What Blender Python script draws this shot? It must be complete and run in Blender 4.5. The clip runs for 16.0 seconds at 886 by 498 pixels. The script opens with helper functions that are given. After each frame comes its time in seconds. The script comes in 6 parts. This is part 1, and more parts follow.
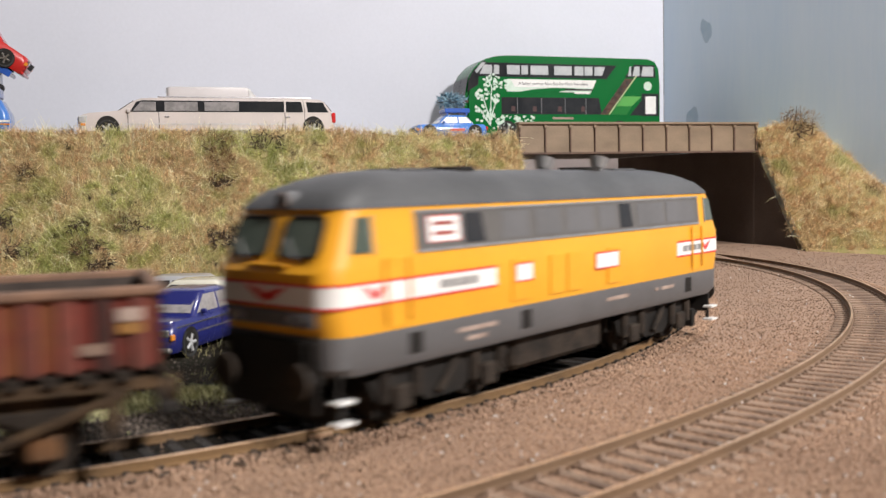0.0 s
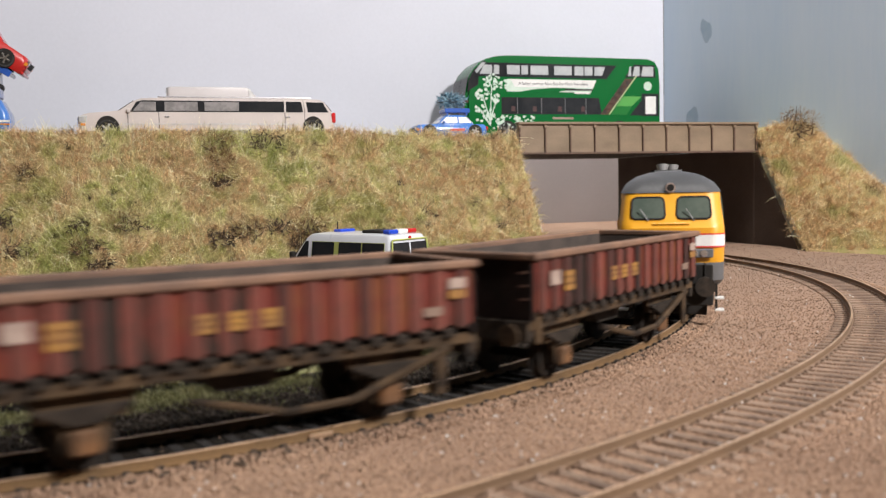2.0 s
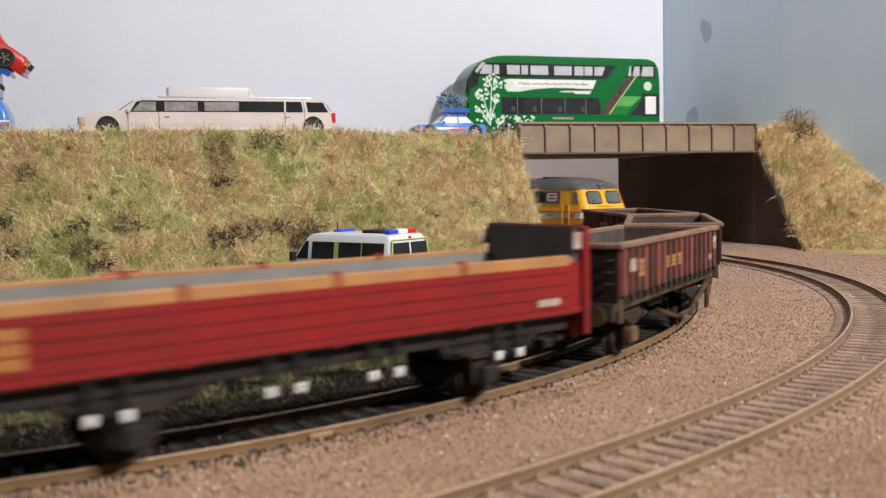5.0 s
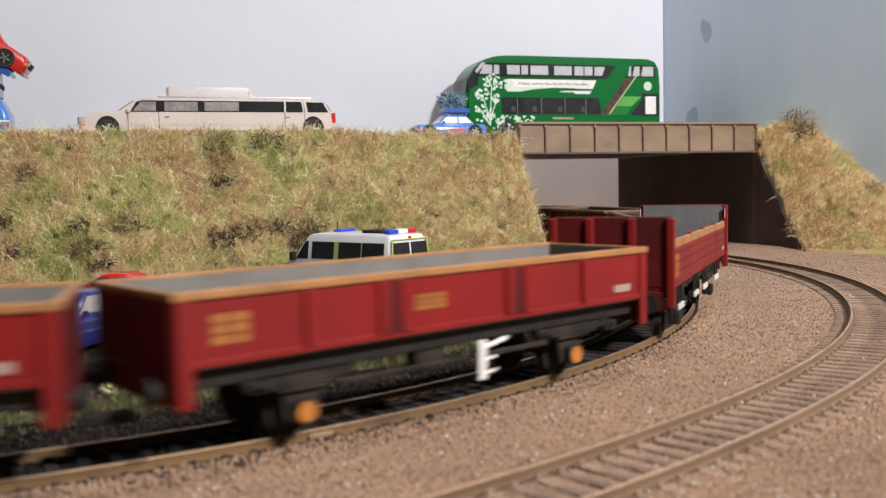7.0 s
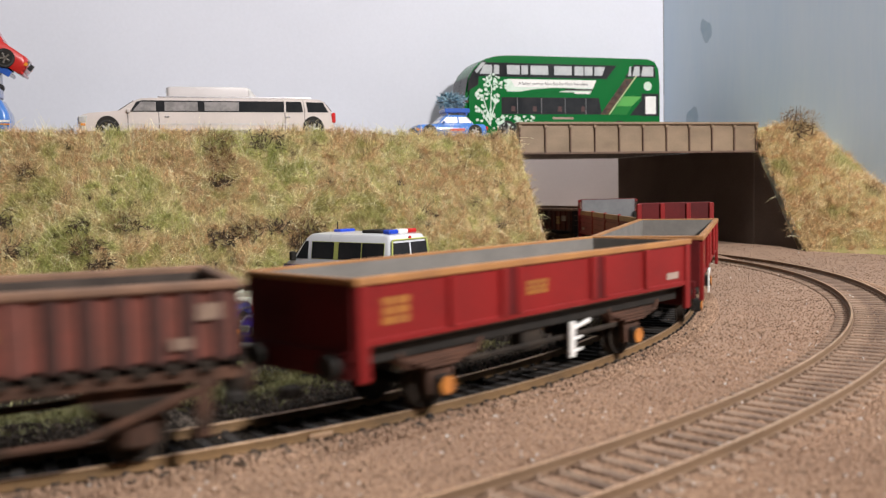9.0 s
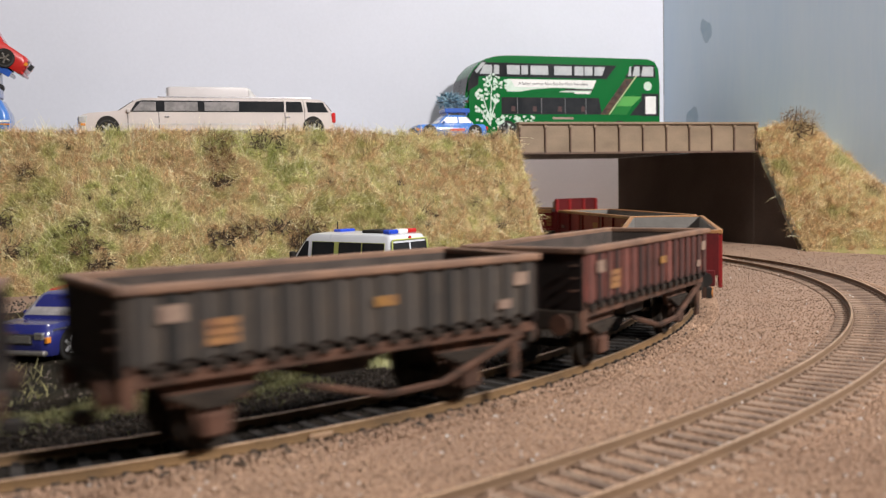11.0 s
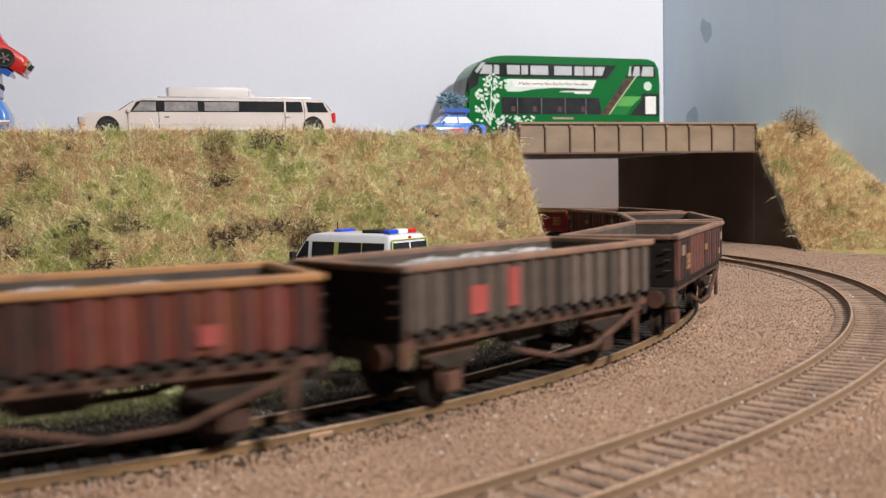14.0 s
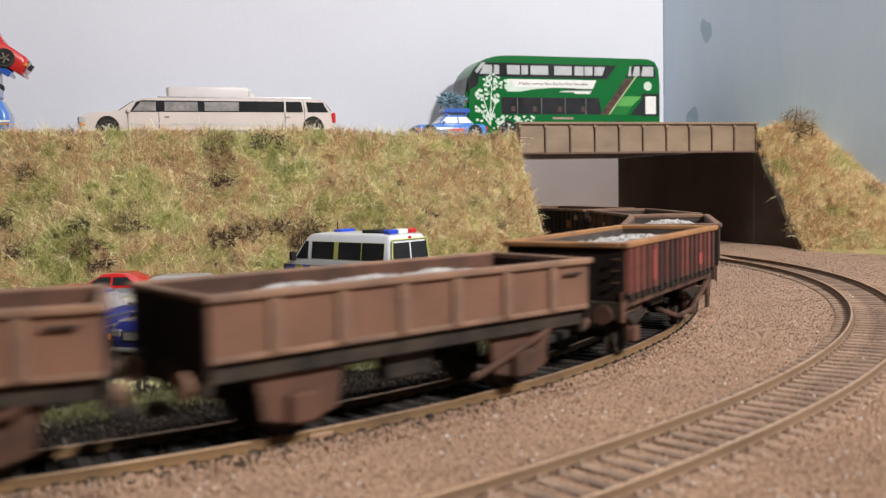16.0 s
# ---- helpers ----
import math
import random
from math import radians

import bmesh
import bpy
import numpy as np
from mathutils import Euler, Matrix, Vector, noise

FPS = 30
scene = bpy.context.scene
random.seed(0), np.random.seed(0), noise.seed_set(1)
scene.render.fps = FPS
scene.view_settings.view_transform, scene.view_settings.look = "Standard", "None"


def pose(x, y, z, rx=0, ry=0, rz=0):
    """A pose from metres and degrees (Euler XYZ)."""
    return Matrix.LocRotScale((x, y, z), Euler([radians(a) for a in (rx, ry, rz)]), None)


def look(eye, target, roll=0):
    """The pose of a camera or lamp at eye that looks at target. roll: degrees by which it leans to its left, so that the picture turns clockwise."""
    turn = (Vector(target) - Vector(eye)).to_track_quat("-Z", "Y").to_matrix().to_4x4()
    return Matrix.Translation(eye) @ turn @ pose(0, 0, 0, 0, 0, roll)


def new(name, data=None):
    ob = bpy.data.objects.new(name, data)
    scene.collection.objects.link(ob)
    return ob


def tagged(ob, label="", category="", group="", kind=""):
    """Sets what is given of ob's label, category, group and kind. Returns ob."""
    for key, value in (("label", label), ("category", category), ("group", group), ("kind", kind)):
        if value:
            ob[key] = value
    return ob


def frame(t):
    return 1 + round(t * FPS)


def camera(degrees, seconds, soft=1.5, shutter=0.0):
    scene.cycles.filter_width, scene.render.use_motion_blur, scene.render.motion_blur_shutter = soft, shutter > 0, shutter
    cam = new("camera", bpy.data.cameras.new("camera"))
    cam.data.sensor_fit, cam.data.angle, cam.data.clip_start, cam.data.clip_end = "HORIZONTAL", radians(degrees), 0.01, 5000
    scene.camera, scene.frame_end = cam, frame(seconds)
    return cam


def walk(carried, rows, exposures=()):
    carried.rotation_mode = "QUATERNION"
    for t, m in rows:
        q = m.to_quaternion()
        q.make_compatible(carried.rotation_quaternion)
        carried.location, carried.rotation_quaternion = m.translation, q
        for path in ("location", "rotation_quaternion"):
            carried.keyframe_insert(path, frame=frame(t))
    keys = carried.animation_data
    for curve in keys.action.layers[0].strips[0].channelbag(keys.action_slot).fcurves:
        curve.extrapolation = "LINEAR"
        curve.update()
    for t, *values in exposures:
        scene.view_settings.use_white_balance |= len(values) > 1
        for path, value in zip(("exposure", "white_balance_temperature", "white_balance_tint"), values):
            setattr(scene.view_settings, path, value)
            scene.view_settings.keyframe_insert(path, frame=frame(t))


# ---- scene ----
# A table-top model railway. Local lengths are millimetres and are turned into metres by MM.
MM = 0.001
cam = camera(51.93, 16.0, soft=1.25, shutter=1.0)
EYE = (0.0, 0.0, 47.1 * MM)
AIM = (0.0, math.cos(0.0694), 47.1 * MM - math.sin(0.0694))
walk(cam, [(0.0, look(EYE, AIM, -1.19)), (16.0, look(EYE, AIM, -1.19))], exposures=[(0.0, 0.0), (16.0, 0.0)])
cam.data.dof.use_dof = True
cam.data.dof.focus_distance = 0.42
cam.data.dof.aperture_fstop = 27.0

# ---- light: the room's ceiling fitting, a lamp on the wall side and an added fill ----
world = bpy.data.worlds.new("room_air")
scene.world = world
world.use_nodes = True
world.node_tree.nodes["Background"].inputs[0].default_value = (0.9, 0.95, 1.0, 1)
world.node_tree.nodes["Background"].inputs[1].default_value = 0.004


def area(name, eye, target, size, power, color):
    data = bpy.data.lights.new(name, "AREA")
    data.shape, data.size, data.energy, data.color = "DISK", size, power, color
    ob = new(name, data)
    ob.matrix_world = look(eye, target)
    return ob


area("ceiling_lamp", (0.20, 0.24, 1.35), (0.06, 0.50, 0.0), 0.30, 9.3, (1.0, 0.965, 0.94))
area("reading_lamp", (0.48, -0.20, 0.50), (0.06, 0.60, 0.06), 0.06, 11.4, (1.0, 0.955, 0.925))
# Unseen fill, added behind the backdrop to brighten the card beyond the bridge.
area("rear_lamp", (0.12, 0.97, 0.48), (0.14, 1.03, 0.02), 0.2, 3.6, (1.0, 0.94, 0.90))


# ---- materials ----
def material(name, base, other=None, scale=0.3, fine=2.5, rough=0.6, metal=0.0, bump=0.15, contrast=0.5,
             random_value=0.0, island=0.0, coat=0.0, stops=None, coords="Object", stretch=(1, 1, 1), specular=0.5):
    """A surface with variation at two scales; scale and fine are features per millimetre."""
    m = bpy.data.materials.new(name)
    m.use_nodes = True
    t = m.node_tree
    n, l = t.nodes, t.links
    p = n["Principled BSDF"]
    p.inputs["Roughness"].default_value = rough
    p.inputs["Metallic"].default_value = metal
    p.inputs["Coat Weight"].default_value = coat
    p.inputs["Specular IOR Level"].default_value = specular
    other = other or tuple(c * 0.75 for c in base)
    co = n.new("ShaderNodeTexCoord")
    mp = n.new("ShaderNodeMapping")
    mp.inputs["Scale"].default_value = [1000 * k for k in stretch]
    l.new(co.outputs[coords], mp.inputs["Vector"])
    big = n.new("ShaderNodeTexNoise")
    big.inputs["Scale"].default_value = scale
    big.inputs["Detail"].default_value = 4
    l.new(mp.outputs[0], big.inputs["Vector"])
    small = n.new("ShaderNodeTexNoise")
    small.inputs["Scale"].default_value = fine
    small.inputs["Detail"].default_value = 3
    l.new(mp.outputs[0], small.inputs["Vector"])
    ramp = n.new("ShaderNodeValToRGB")
    r = ramp.color_ramp
    for i, (pos, col) in enumerate(stops or [(0.5 - 0.5 * contrast * 0.6, base), (0.5 + 0.5 * contrast * 0.6, other)]):
        e = r.elements[i] if i < 2 else r.elements.new(pos)
        e.position, e.color = pos, (*col, 1)
    add = n.new("ShaderNodeMath")
    add.operation = "MULTIPLY_ADD"
    add.inputs[1].default_value = 0.35
    l.new(small.outputs["Fac"], add.inputs[0])
    sub = n.new("ShaderNodeMath")
    sub.operation = "SUBTRACT"
    sub.inputs[1].default_value = 0.175
    l.new(big.outputs["Fac"], sub.inputs[0])
    l.new(sub.outputs[0], add.inputs[2])
    l.new(add.outputs[0], ramp.inputs["Fac"])
    color = ramp.outputs["Color"]
    if random_value or island:
        hsv = n.new("ShaderNodeHueSaturation")
        rng = n.new("ShaderNodeMapRange")
        k = random_value or island
        rng.inputs["To Min"].default_value, rng.inputs["To Max"].default_value = 1 - k, 1 + k
        if random_value:
            l.new(n.new("ShaderNodeObjectInfo").outputs["Random"], rng.inputs["Value"])
        else:
            l.new(n.new("ShaderNodeNewGeometry").outputs["Random Per Island"], rng.inputs["Value"])
        l.new(rng.outputs["Result"], hsv.inputs["Value"])
        l.new(color, hsv.inputs["Color"])
        color = hsv.outputs["Color"]
    l.new(color, p.inputs["Base Color"])
    rr = n.new("ShaderNodeMapRange")
    rr.inputs["To Min"].default_value, rr.inputs["To Max"].default_value = max(0.02, rough - 0.08), min(1, rough + 0.1)
    l.new(big.outputs["Fac"], rr.inputs["Value"])
    l.new(rr.outputs["Result"], p.inputs["Roughness"])
    if bump:
        b = n.new("ShaderNodeBump")
        b.inputs["Strength"].default_value = bump
        b.inputs["Distance"].default_value = 0.0003
        l.new(small.outputs["Fac"], b.inputs["Height"])
        l.new(b.outputs[0], p.inputs["Normal"])
    return m


M = {}
M["wall"] = material("backdrop_paint", (0.66, 0.675, 0.75), (0.615, 0.63, 0.70), 0.006, 0.4, 0.75, bump=0.05)
M["blue_wall"] = material("blue_wall_paint", (0.46, 0.575, 0.70), (0.55, 0.63, 0.715), 0.022, 0.35, 0.5, bump=0.55, contrast=0.9, stretch=(1, 1, 0.10))
M["stain"] = material("blue_stain", (0.31, 0.41, 0.51), (0.36, 0.45, 0.54), 0.1, 0.9, 0.6, bump=0.2)
M["room"] = material("room_paint", (0.20, 0.185, 0.17), (0.17, 0.16, 0.15), 0.004, 0.2, 0.8, bump=0.05)
M["ground"] = material("ballast_bed", (0.32, 0.208, 0.143), (0.26, 0.17, 0.117), 0.06, 1.3, 0.95, bump=0.9, contrast=1.0)
M["grain"] = material("ballast_grain", (0.43, 0.285, 0.195), (0.33, 0.215, 0.15), 0.02, 1.0, 0.95, bump=0.0, island=0.28, specular=0.15)
# Black of loose specks, and of the shade painted between the train's rails.
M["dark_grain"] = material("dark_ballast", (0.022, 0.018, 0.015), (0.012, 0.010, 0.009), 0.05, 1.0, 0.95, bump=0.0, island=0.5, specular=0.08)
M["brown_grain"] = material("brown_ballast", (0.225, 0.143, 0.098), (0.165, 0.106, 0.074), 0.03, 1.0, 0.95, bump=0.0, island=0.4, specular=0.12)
M["rail"] = material("rusty_rail", (0.23, 0.135, 0.062), (0.13, 0.08, 0.04), 0.05, 1.5, 0.6, metal=0.2, bump=0.2)
M["rail_dark"] = material("weathered_rail", (0.16, 0.10, 0.06), (0.22, 0.14, 0.085), 0.03, 1.5, 0.6, metal=0.2, bump=0.2)
M["rail_top"] = material("polished_rail_head", (0.78, 0.55, 0.37), (0.55, 0.37, 0.24), 0.05, 1.5, 0.4, metal=0.75, bump=0.05)
# Near-black because the shade under the train is put into the sleepers.
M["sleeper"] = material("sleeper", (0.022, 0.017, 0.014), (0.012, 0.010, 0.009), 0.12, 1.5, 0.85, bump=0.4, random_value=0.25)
M["sleeper_pale"] = material("dusty_sleeper", (0.25, 0.17, 0.12), (0.15, 0.10, 0.073), 0.12, 1.5, 0.9, bump=0.4, random_value=0.2)
M["soil"] = material("embankment_soil", (0.44, 0.33, 0.17), (0.27, 0.25, 0.09), 0.04, 0.7, 0.95, bump=0.8)
GRASS = [(0.29, (0.34, 0.36, 0.115)), (0.38, (0.52, 0.52, 0.20)), (0.44, (0.74, 0.65, 0.36)), (0.51, (0.62, 0.41, 0.235)), (0.57, (0.70, 0.57, 0.31)), (0.63, (0.47, 0.46, 0.17)), (0.74, (0.34, 0.23, 0.12))]
M["grey_grit"] = material("grey_grit", (0.13, 0.105, 0.088), (0.07, 0.057, 0.048), 0.05, 1.0, 0.95, bump=0.0, island=0.5, specular=0.1)
# Dark cinder, blackened further to hold the train's shade.
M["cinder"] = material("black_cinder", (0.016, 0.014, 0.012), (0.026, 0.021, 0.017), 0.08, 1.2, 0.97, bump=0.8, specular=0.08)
M["grass"] = material("static_grass", (0, 0, 0), None, 0.024, 0.13, 0.7, bump=0, island=0.42, stops=GRASS, specular=0.3)
RUSTY_GRASS = [(0.30, (0.40, 0.38, 0.14)), (0.40, (0.66, 0.54, 0.28)), (0.47, (0.58, 0.345, 0.18)), (0.53, (0.70, 0.56, 0.31)), (0.60, (0.56, 0.36, 0.19)), (0.70, (0.42, 0.40, 0.15))]
M["rusty_grass"] = material("rusty_static_grass", (0, 0, 0), None, 0.026, 0.13, 0.7, bump=0, island=0.42, stops=RUSTY_GRASS, specular=0.3)
M["straw"] = material("straw_fibre", (0.92, 0.87, 0.60), (0.78, 0.72, 0.42), 0.05, 0.3, 0.28, bump=0, island=0.3)
M["yard_grass"] = material("yard_grass", (0.14, 0.14, 0.055), (0.24, 0.21, 0.10), 0.05, 0.4, 0.8, bump=0, island=0.5)
M["lime"] = material("lime_lichen", (0.60, 0.57, 0.32), (0.42, 0.42, 0.20), 0.3, 2.0, 0.9, bump=0.3, island=0.35)
M["twig"] = material("brown_twig", (0.085, 0.052, 0.032), (0.045, 0.03, 0.02), 0.2, 2.0, 0.9, bump=0.3, island=0.3)
M["rust_clump"] = material("rusty_clump", (0.30, 0.18, 0.08), (0.17, 0.105, 0.05), 0.2, 2.0, 0.9, bump=0.3, island=0.4)
M["girder"] = material("brown_girder", (0.26, 0.185, 0.118), (0.17, 0.12, 0.075), 0.05, 0.8, 0.55, bump=0.25, contrast=0.8, stretch=(1, 1, 1.8))
M["girder_dark"] = material("girder_rust", (0.13, 0.075, 0.05), (0.09, 0.055, 0.04), 0.1, 1.0, 0.7, bump=0.25)
M["abutment"] = material("dark_card", (0.125, 0.10, 0.088), (0.09, 0.072, 0.064), 0.02, 0.6, 0.85, bump=0.15)
M["plaster"] = material("plaster_edge", (0.62, 0.55, 0.47), (0.45, 0.38, 0.30), 0.15, 1.5, 0.9, bump=0.5)
M["card"] = material("grey_card", (0.44, 0.42, 0.42), (0.40, 0.38, 0.38), 0.01, 0.5, 0.8, bump=0.05)
M["asphalt"] = material("road_card", (0.10, 0.10, 0.10), (0.07, 0.07, 0.07), 0.1, 1.2, 0.9, bump=0.4)
M["black"] = material("black_plastic", (0.012, 0.011, 0.010), (0.02, 0.017, 0.015), 0.2, 1.5, 0.65, bump=0.15, specular=0.25)
M["tyre"] = material("tyre_black", (0.02, 0.02, 0.02), (0.03, 0.03, 0.03), 0.3, 2.0, 0.7, bump=0.1)
M["chrome"] = material("bright_metal", (0.75, 0.75, 0.76), (0.65, 0.65, 0.66), 0.2, 2.0, 0.22, metal=0.9, bump=0)
M["steel"] = material("worn_steel", (0.35, 0.33, 0.31), (0.22, 0.2, 0.18), 0.2, 1.5, 0.4, metal=0.7, bump=0.1)
M["alloy"] = material("alloy_wheel", (0.62, 0.62, 0.62), (0.5, 0.5, 0.5), 0.3, 2.0, 0.3, metal=0.35, bump=0)
# Earth colour taken down to stand for the shade behind the train.
M["yard"] = material("dark_yard_earth", (0.026, 0.02, 0.012), (0.012, 0.011, 0.007), 0.05, 0.8, 0.97, bump=0.8, specular=0.1)
M["white"] = material("white_print", (0.78, 0.77, 0.75), (0.70, 0.69, 0.67), 0.1, 1.0, 0.45, bump=0)
M["dark_pane"] = material("dark_window", (0.02, 0.022, 0.025), (0.03, 0.03, 0.032), 0.1, 1.0, 0.12, bump=0, coat=0.0, specular=0.22)
M["red_lens"] = material("red_lens", (0.55, 0.02, 0.02), (0.45, 0.02, 0.02), 0.5, 2, 0.2, bump=0, coat=0.5)
M["amber"] = material("amber_lens", (0.75, 0.28, 0.03), (0.65, 0.22, 0.03), 0.5, 2, 0.25, bump=0, coat=0.4)
M["blue_lens"] = material("blue_lens", (0.02, 0.07, 0.55), (0.02, 0.06, 0.45), 0.5, 2, 0.2, bump=0, coat=0.4)


def gloss(name, base, rough=0.25, coat=0.6, specular=0.5):
    return material(name, base, tuple(c * 0.93 for c in base), 0.05, 0.8, rough, bump=0.02, coat=coat, specular=specular)


# ---- mesh helpers: everything is drawn in millimetres ----
def mesh_from(name, bm, mat, smooth=False):
    bmesh.ops.recalc_face_normals(bm, faces=bm.faces)
    bmesh.ops.scale(bm, vec=(MM, MM, MM), verts=bm.verts)
    me = bpy.data.meshes.new(name)
    bm.to_mesh(me)
    bm.free()
    me.materials.append(mat)
    if smooth:
        for f in me.polygons:
            f.use_smooth = True
        me.set_sharp_from_angle(angle=radians(smooth if smooth > 1 else 40))
    return me


def part(name, bm, mat, parent=None, label="", smooth=False):
    """One mesh object made of bm, under its thing or part."""
    ob = new(name, mesh_from(name, bm, mat, smooth))
    ob.parent = parent
    return tagged(ob, label)


def again(ob, m, name=None):
    """A piece that shares the mesh of ob, under the same parent."""
    o = new(name or ob.name.split(".")[0], ob.data)
    o.parent = ob.parent
    o.matrix_basis = m
    for key in ob.keys():
        o[key] = ob[key]
    return o


def thing(name, label, category, group="", kind="", at=None):
    ob = new(name)
    ob.empty_display_size = 0.01
    if at:
        ob.matrix_basis = at
    return tagged(ob, label, category, group, kind)


def mm(x, y, z, rx=0, ry=0, rz=0):
    return pose(x * MM, y * MM, z * MM, rx, ry, rz)


def box(x0, x1, y0, y1, z0, z1, bevel=0.0, bm=None):
    bm = bm or bmesh.new()
    v = [bm.verts.new((x, y, z)) for x in (x0, x1) for y in (y0, y1) for z in (z0, z1)]
    fs = [bm.faces.new([v[i] for i in f]) for f in ((0, 1, 3, 2), (4, 6, 7, 5), (0, 4, 5, 1), (2, 3, 7, 6), (0, 2, 6, 4), (1, 5, 7, 3))]
    if bevel:
        bmesh.ops.bevel(bm, geom=list({e for f in fs for e in f.edges}), offset=bevel, segments=1, affect="EDGES", clamp_overlap=True)
    return bm


def tube(p, q, r, seg=8, r2=None, bm=None):
    """A rod from p to q."""
    bm = bm or bmesh.new()
    p, q = Vector(p), Vector(q)
    d = (q - p).normalized()
    a = d.orthogonal().normalized()
    b = d.cross(a)
    rings = []
    for c, rad in ((p, r), (q, r if r2 is None else r2)):
        rings.append([bm.verts.new(c + rad * (math.cos(2 * math.pi * i / seg) * a + math.sin(2 * math.pi * i / seg) * b)) for i in range(seg)])
    for i in range(seg):
        bm.faces.new((rings[0][i], rings[0][(i + 1) % seg], rings[1][(i + 1) % seg], rings[1][i]))
    bm.faces.new(rings[0][::-1])
    bm.faces.new(rings[1])
    return bm


def prism(points, y0, y1, axis="y", bm=None, bevel=0.0):
    """A polygon in the x-z plane (axis y), x-y plane (axis z) or y-z plane (axis x), pulled from y0 to y1."""
    bm = bm or bmesh.new()

    def place(a, b, c):
        return {"y": (a, c, b), "z": (a, b, c), "x": (c, a, b)}[axis]
    lo = [bm.verts.new(place(a, b, y0)) for a, b in points]
    hi = [bm.verts.new(place(a, b, y1)) for a, b in points]
    n = len(points)
    fs = [bm.faces.new(lo), bm.faces.new(hi[::-1])]
    for i in range(n):
        fs.append(bm.faces.new((lo[i], hi[i], hi[(i + 1) % n], lo[(i + 1) % n])))
    if bevel:
        bmesh.ops.recalc_face_normals(bm, faces=fs)
        edges = list({e for f in fs[:2] for e in f.edges})
        bmesh.ops.bevel(bm, geom=edges, offset=bevel, segments=2, affect="EDGES", clamp_overlap=True)
    return bm


def loft(rings, bm=None, caps=True):
    bm = bm or bmesh.new()
    vs = [[bm.verts.new(p) for p in r] for r in rings]
    n = len(rings[0])
    for a, b in zip(vs, vs[1:]):
        for i in range(n):
            bm.faces.new((a[i], a[(i + 1) % n], b[(i + 1) % n], b[i]))
    if caps:
        bm.faces.new(vs[0][::-1])
        bm.faces.new(vs[-1])
    return bm


def section(x, w0, w1, z0, z1, r=2.0, k=3, r0=0.6):
    """A cross-section at x: half-width w0 at z0, w1 at z1, rounded above by r and below by r0."""
    pts = []
    for sx, sz, w, z, rad in ((1, -1, w0, z0, r0), (1, 1, w1, z1, r), (-1, 1, w1, z1, r), (-1, -1, w0, z0, r0)):
        rad = min(rad, 0.49 * (z1 - z0), w * 0.9)
        cx, cz = sx * (w - rad), z - sz * rad
        start = {(1, -1): -90, (1, 1): 0, (-1, 1): 90, (-1, -1): 180}[(sx, sz)]
        for i in range(k + 1):
            a = radians(start + 90 * i / k)
            pts.append((x, cx + rad * math.cos(a), cz + rad * math.sin(a)))
    return pts


def disc_wheel(r, w, tread=0.0, seg=20):
    """A wheel about the y axis, centred."""
    bm = bmesh.new()
    prof = [(0.0, w / 2 * 0.6), (r * 0.45, w / 2 * 0.6), (r * 0.5, w / 2), (r * 0.72, w / 2 * 0.55), (r * 0.86, w / 2), (r, w / 2)]
    if tread:
        prof += [(r, -w / 2 + 0.5), (r + tread, -w / 2 + 0.4)]
        prof += [(r + tread, -w / 2)]
    else:
        prof += [(r, -w / 2)]
    prof += [(0.0, -w / 2)]
    rings = []
    for i in range(seg):
        a = 2 * math.pi * i / seg
        rings.append([bm.verts.new((p * math.cos(a), -y, p * math.sin(a))) for p, y in prof])
    for a, b in zip(rings, rings[1:] + rings[:1]):
        for j in range(len(prof) - 1):
            bm.faces.new((a[j], a[j + 1], b[j + 1], b[j]))
    bmesh.ops.remove_doubles(bm, verts=bm.verts, dist=1e-5)
    return bm


def plain_mesh(name, verts, faces, mat):
    """A large mesh from arrays (metres)."""
    me = bpy.data.meshes.new(name)
    nv, nf, k = len(verts), len(faces), faces.shape[1]
    me.vertices.add(nv)
    me.vertices.foreach_set("co", verts.astype(np.float32).ravel())
    me.loops.add(nf * k)
    me.loops.foreach_set("vertex_index", faces.astype(np.int32).ravel())
    me.polygons.add(nf)
    me.polygons.foreach_set("loop_start", np.arange(0, nf * k, k, dtype=np.int32))
    me.update(calc_edges=True)
    me.materials.append(mat)
    return me


# ---- the two tracks: curvature (per metre) along the line ----
STEP = 4.0
KNOTS = np.array([-300.0, -100, 0, 100, 200, 300, 450, 700])


def centreline(x0, y0, heading, bends):
    s = np.arange(-1900.0, 2000.0, STEP)
    k = np.interp(s, KNOTS, bends) / 1000
    k[s < -290] = 0
    k[s > 740] = 0
    turn = np.cumsum(k) * STEP
    i = int(np.searchsorted(s, 0))
    turn = turn - turn[i] + heading
    x, y = np.cumsum(np.cos(turn)) * STEP, np.cumsum(np.sin(turn)) * STEP
    return s, x - x[i] + x0, y - y[i] + y0, turn


LINE_A = centreline(-29.84, 182.85, 0.616, (2.685, 2.685, 3.43, 3.13, 2.80, 2.62, 3.32, 3.315))
LINE_B = centreline(-10.71, 119.53, 0.636, (1.547, 1.547, 1.547, 1.868, 2.383, 2.326, 3.01, 3.042))


def on_line(line, s, d=0.0):
    """Place (mm) and heading at s along a line, d to its outer side."""
    ss, x, y, h = line
    a = float(np.interp(s, ss, h))
    return float(np.interp(s, ss, x)) + d * math.sin(a), float(np.interp(s, ss, y)) - d * math.cos(a), a


# ---- the road frame: a along the road, b towards the backdrop ----
ROAD_ANGLE = 17.2
CA, SA = math.cos(radians(ROAD_ANGLE)), math.sin(radians(ROAD_ANGLE))


def road(a, b):
    return 50 + a * CA - b * SA, 590 + a * SA + b * CA


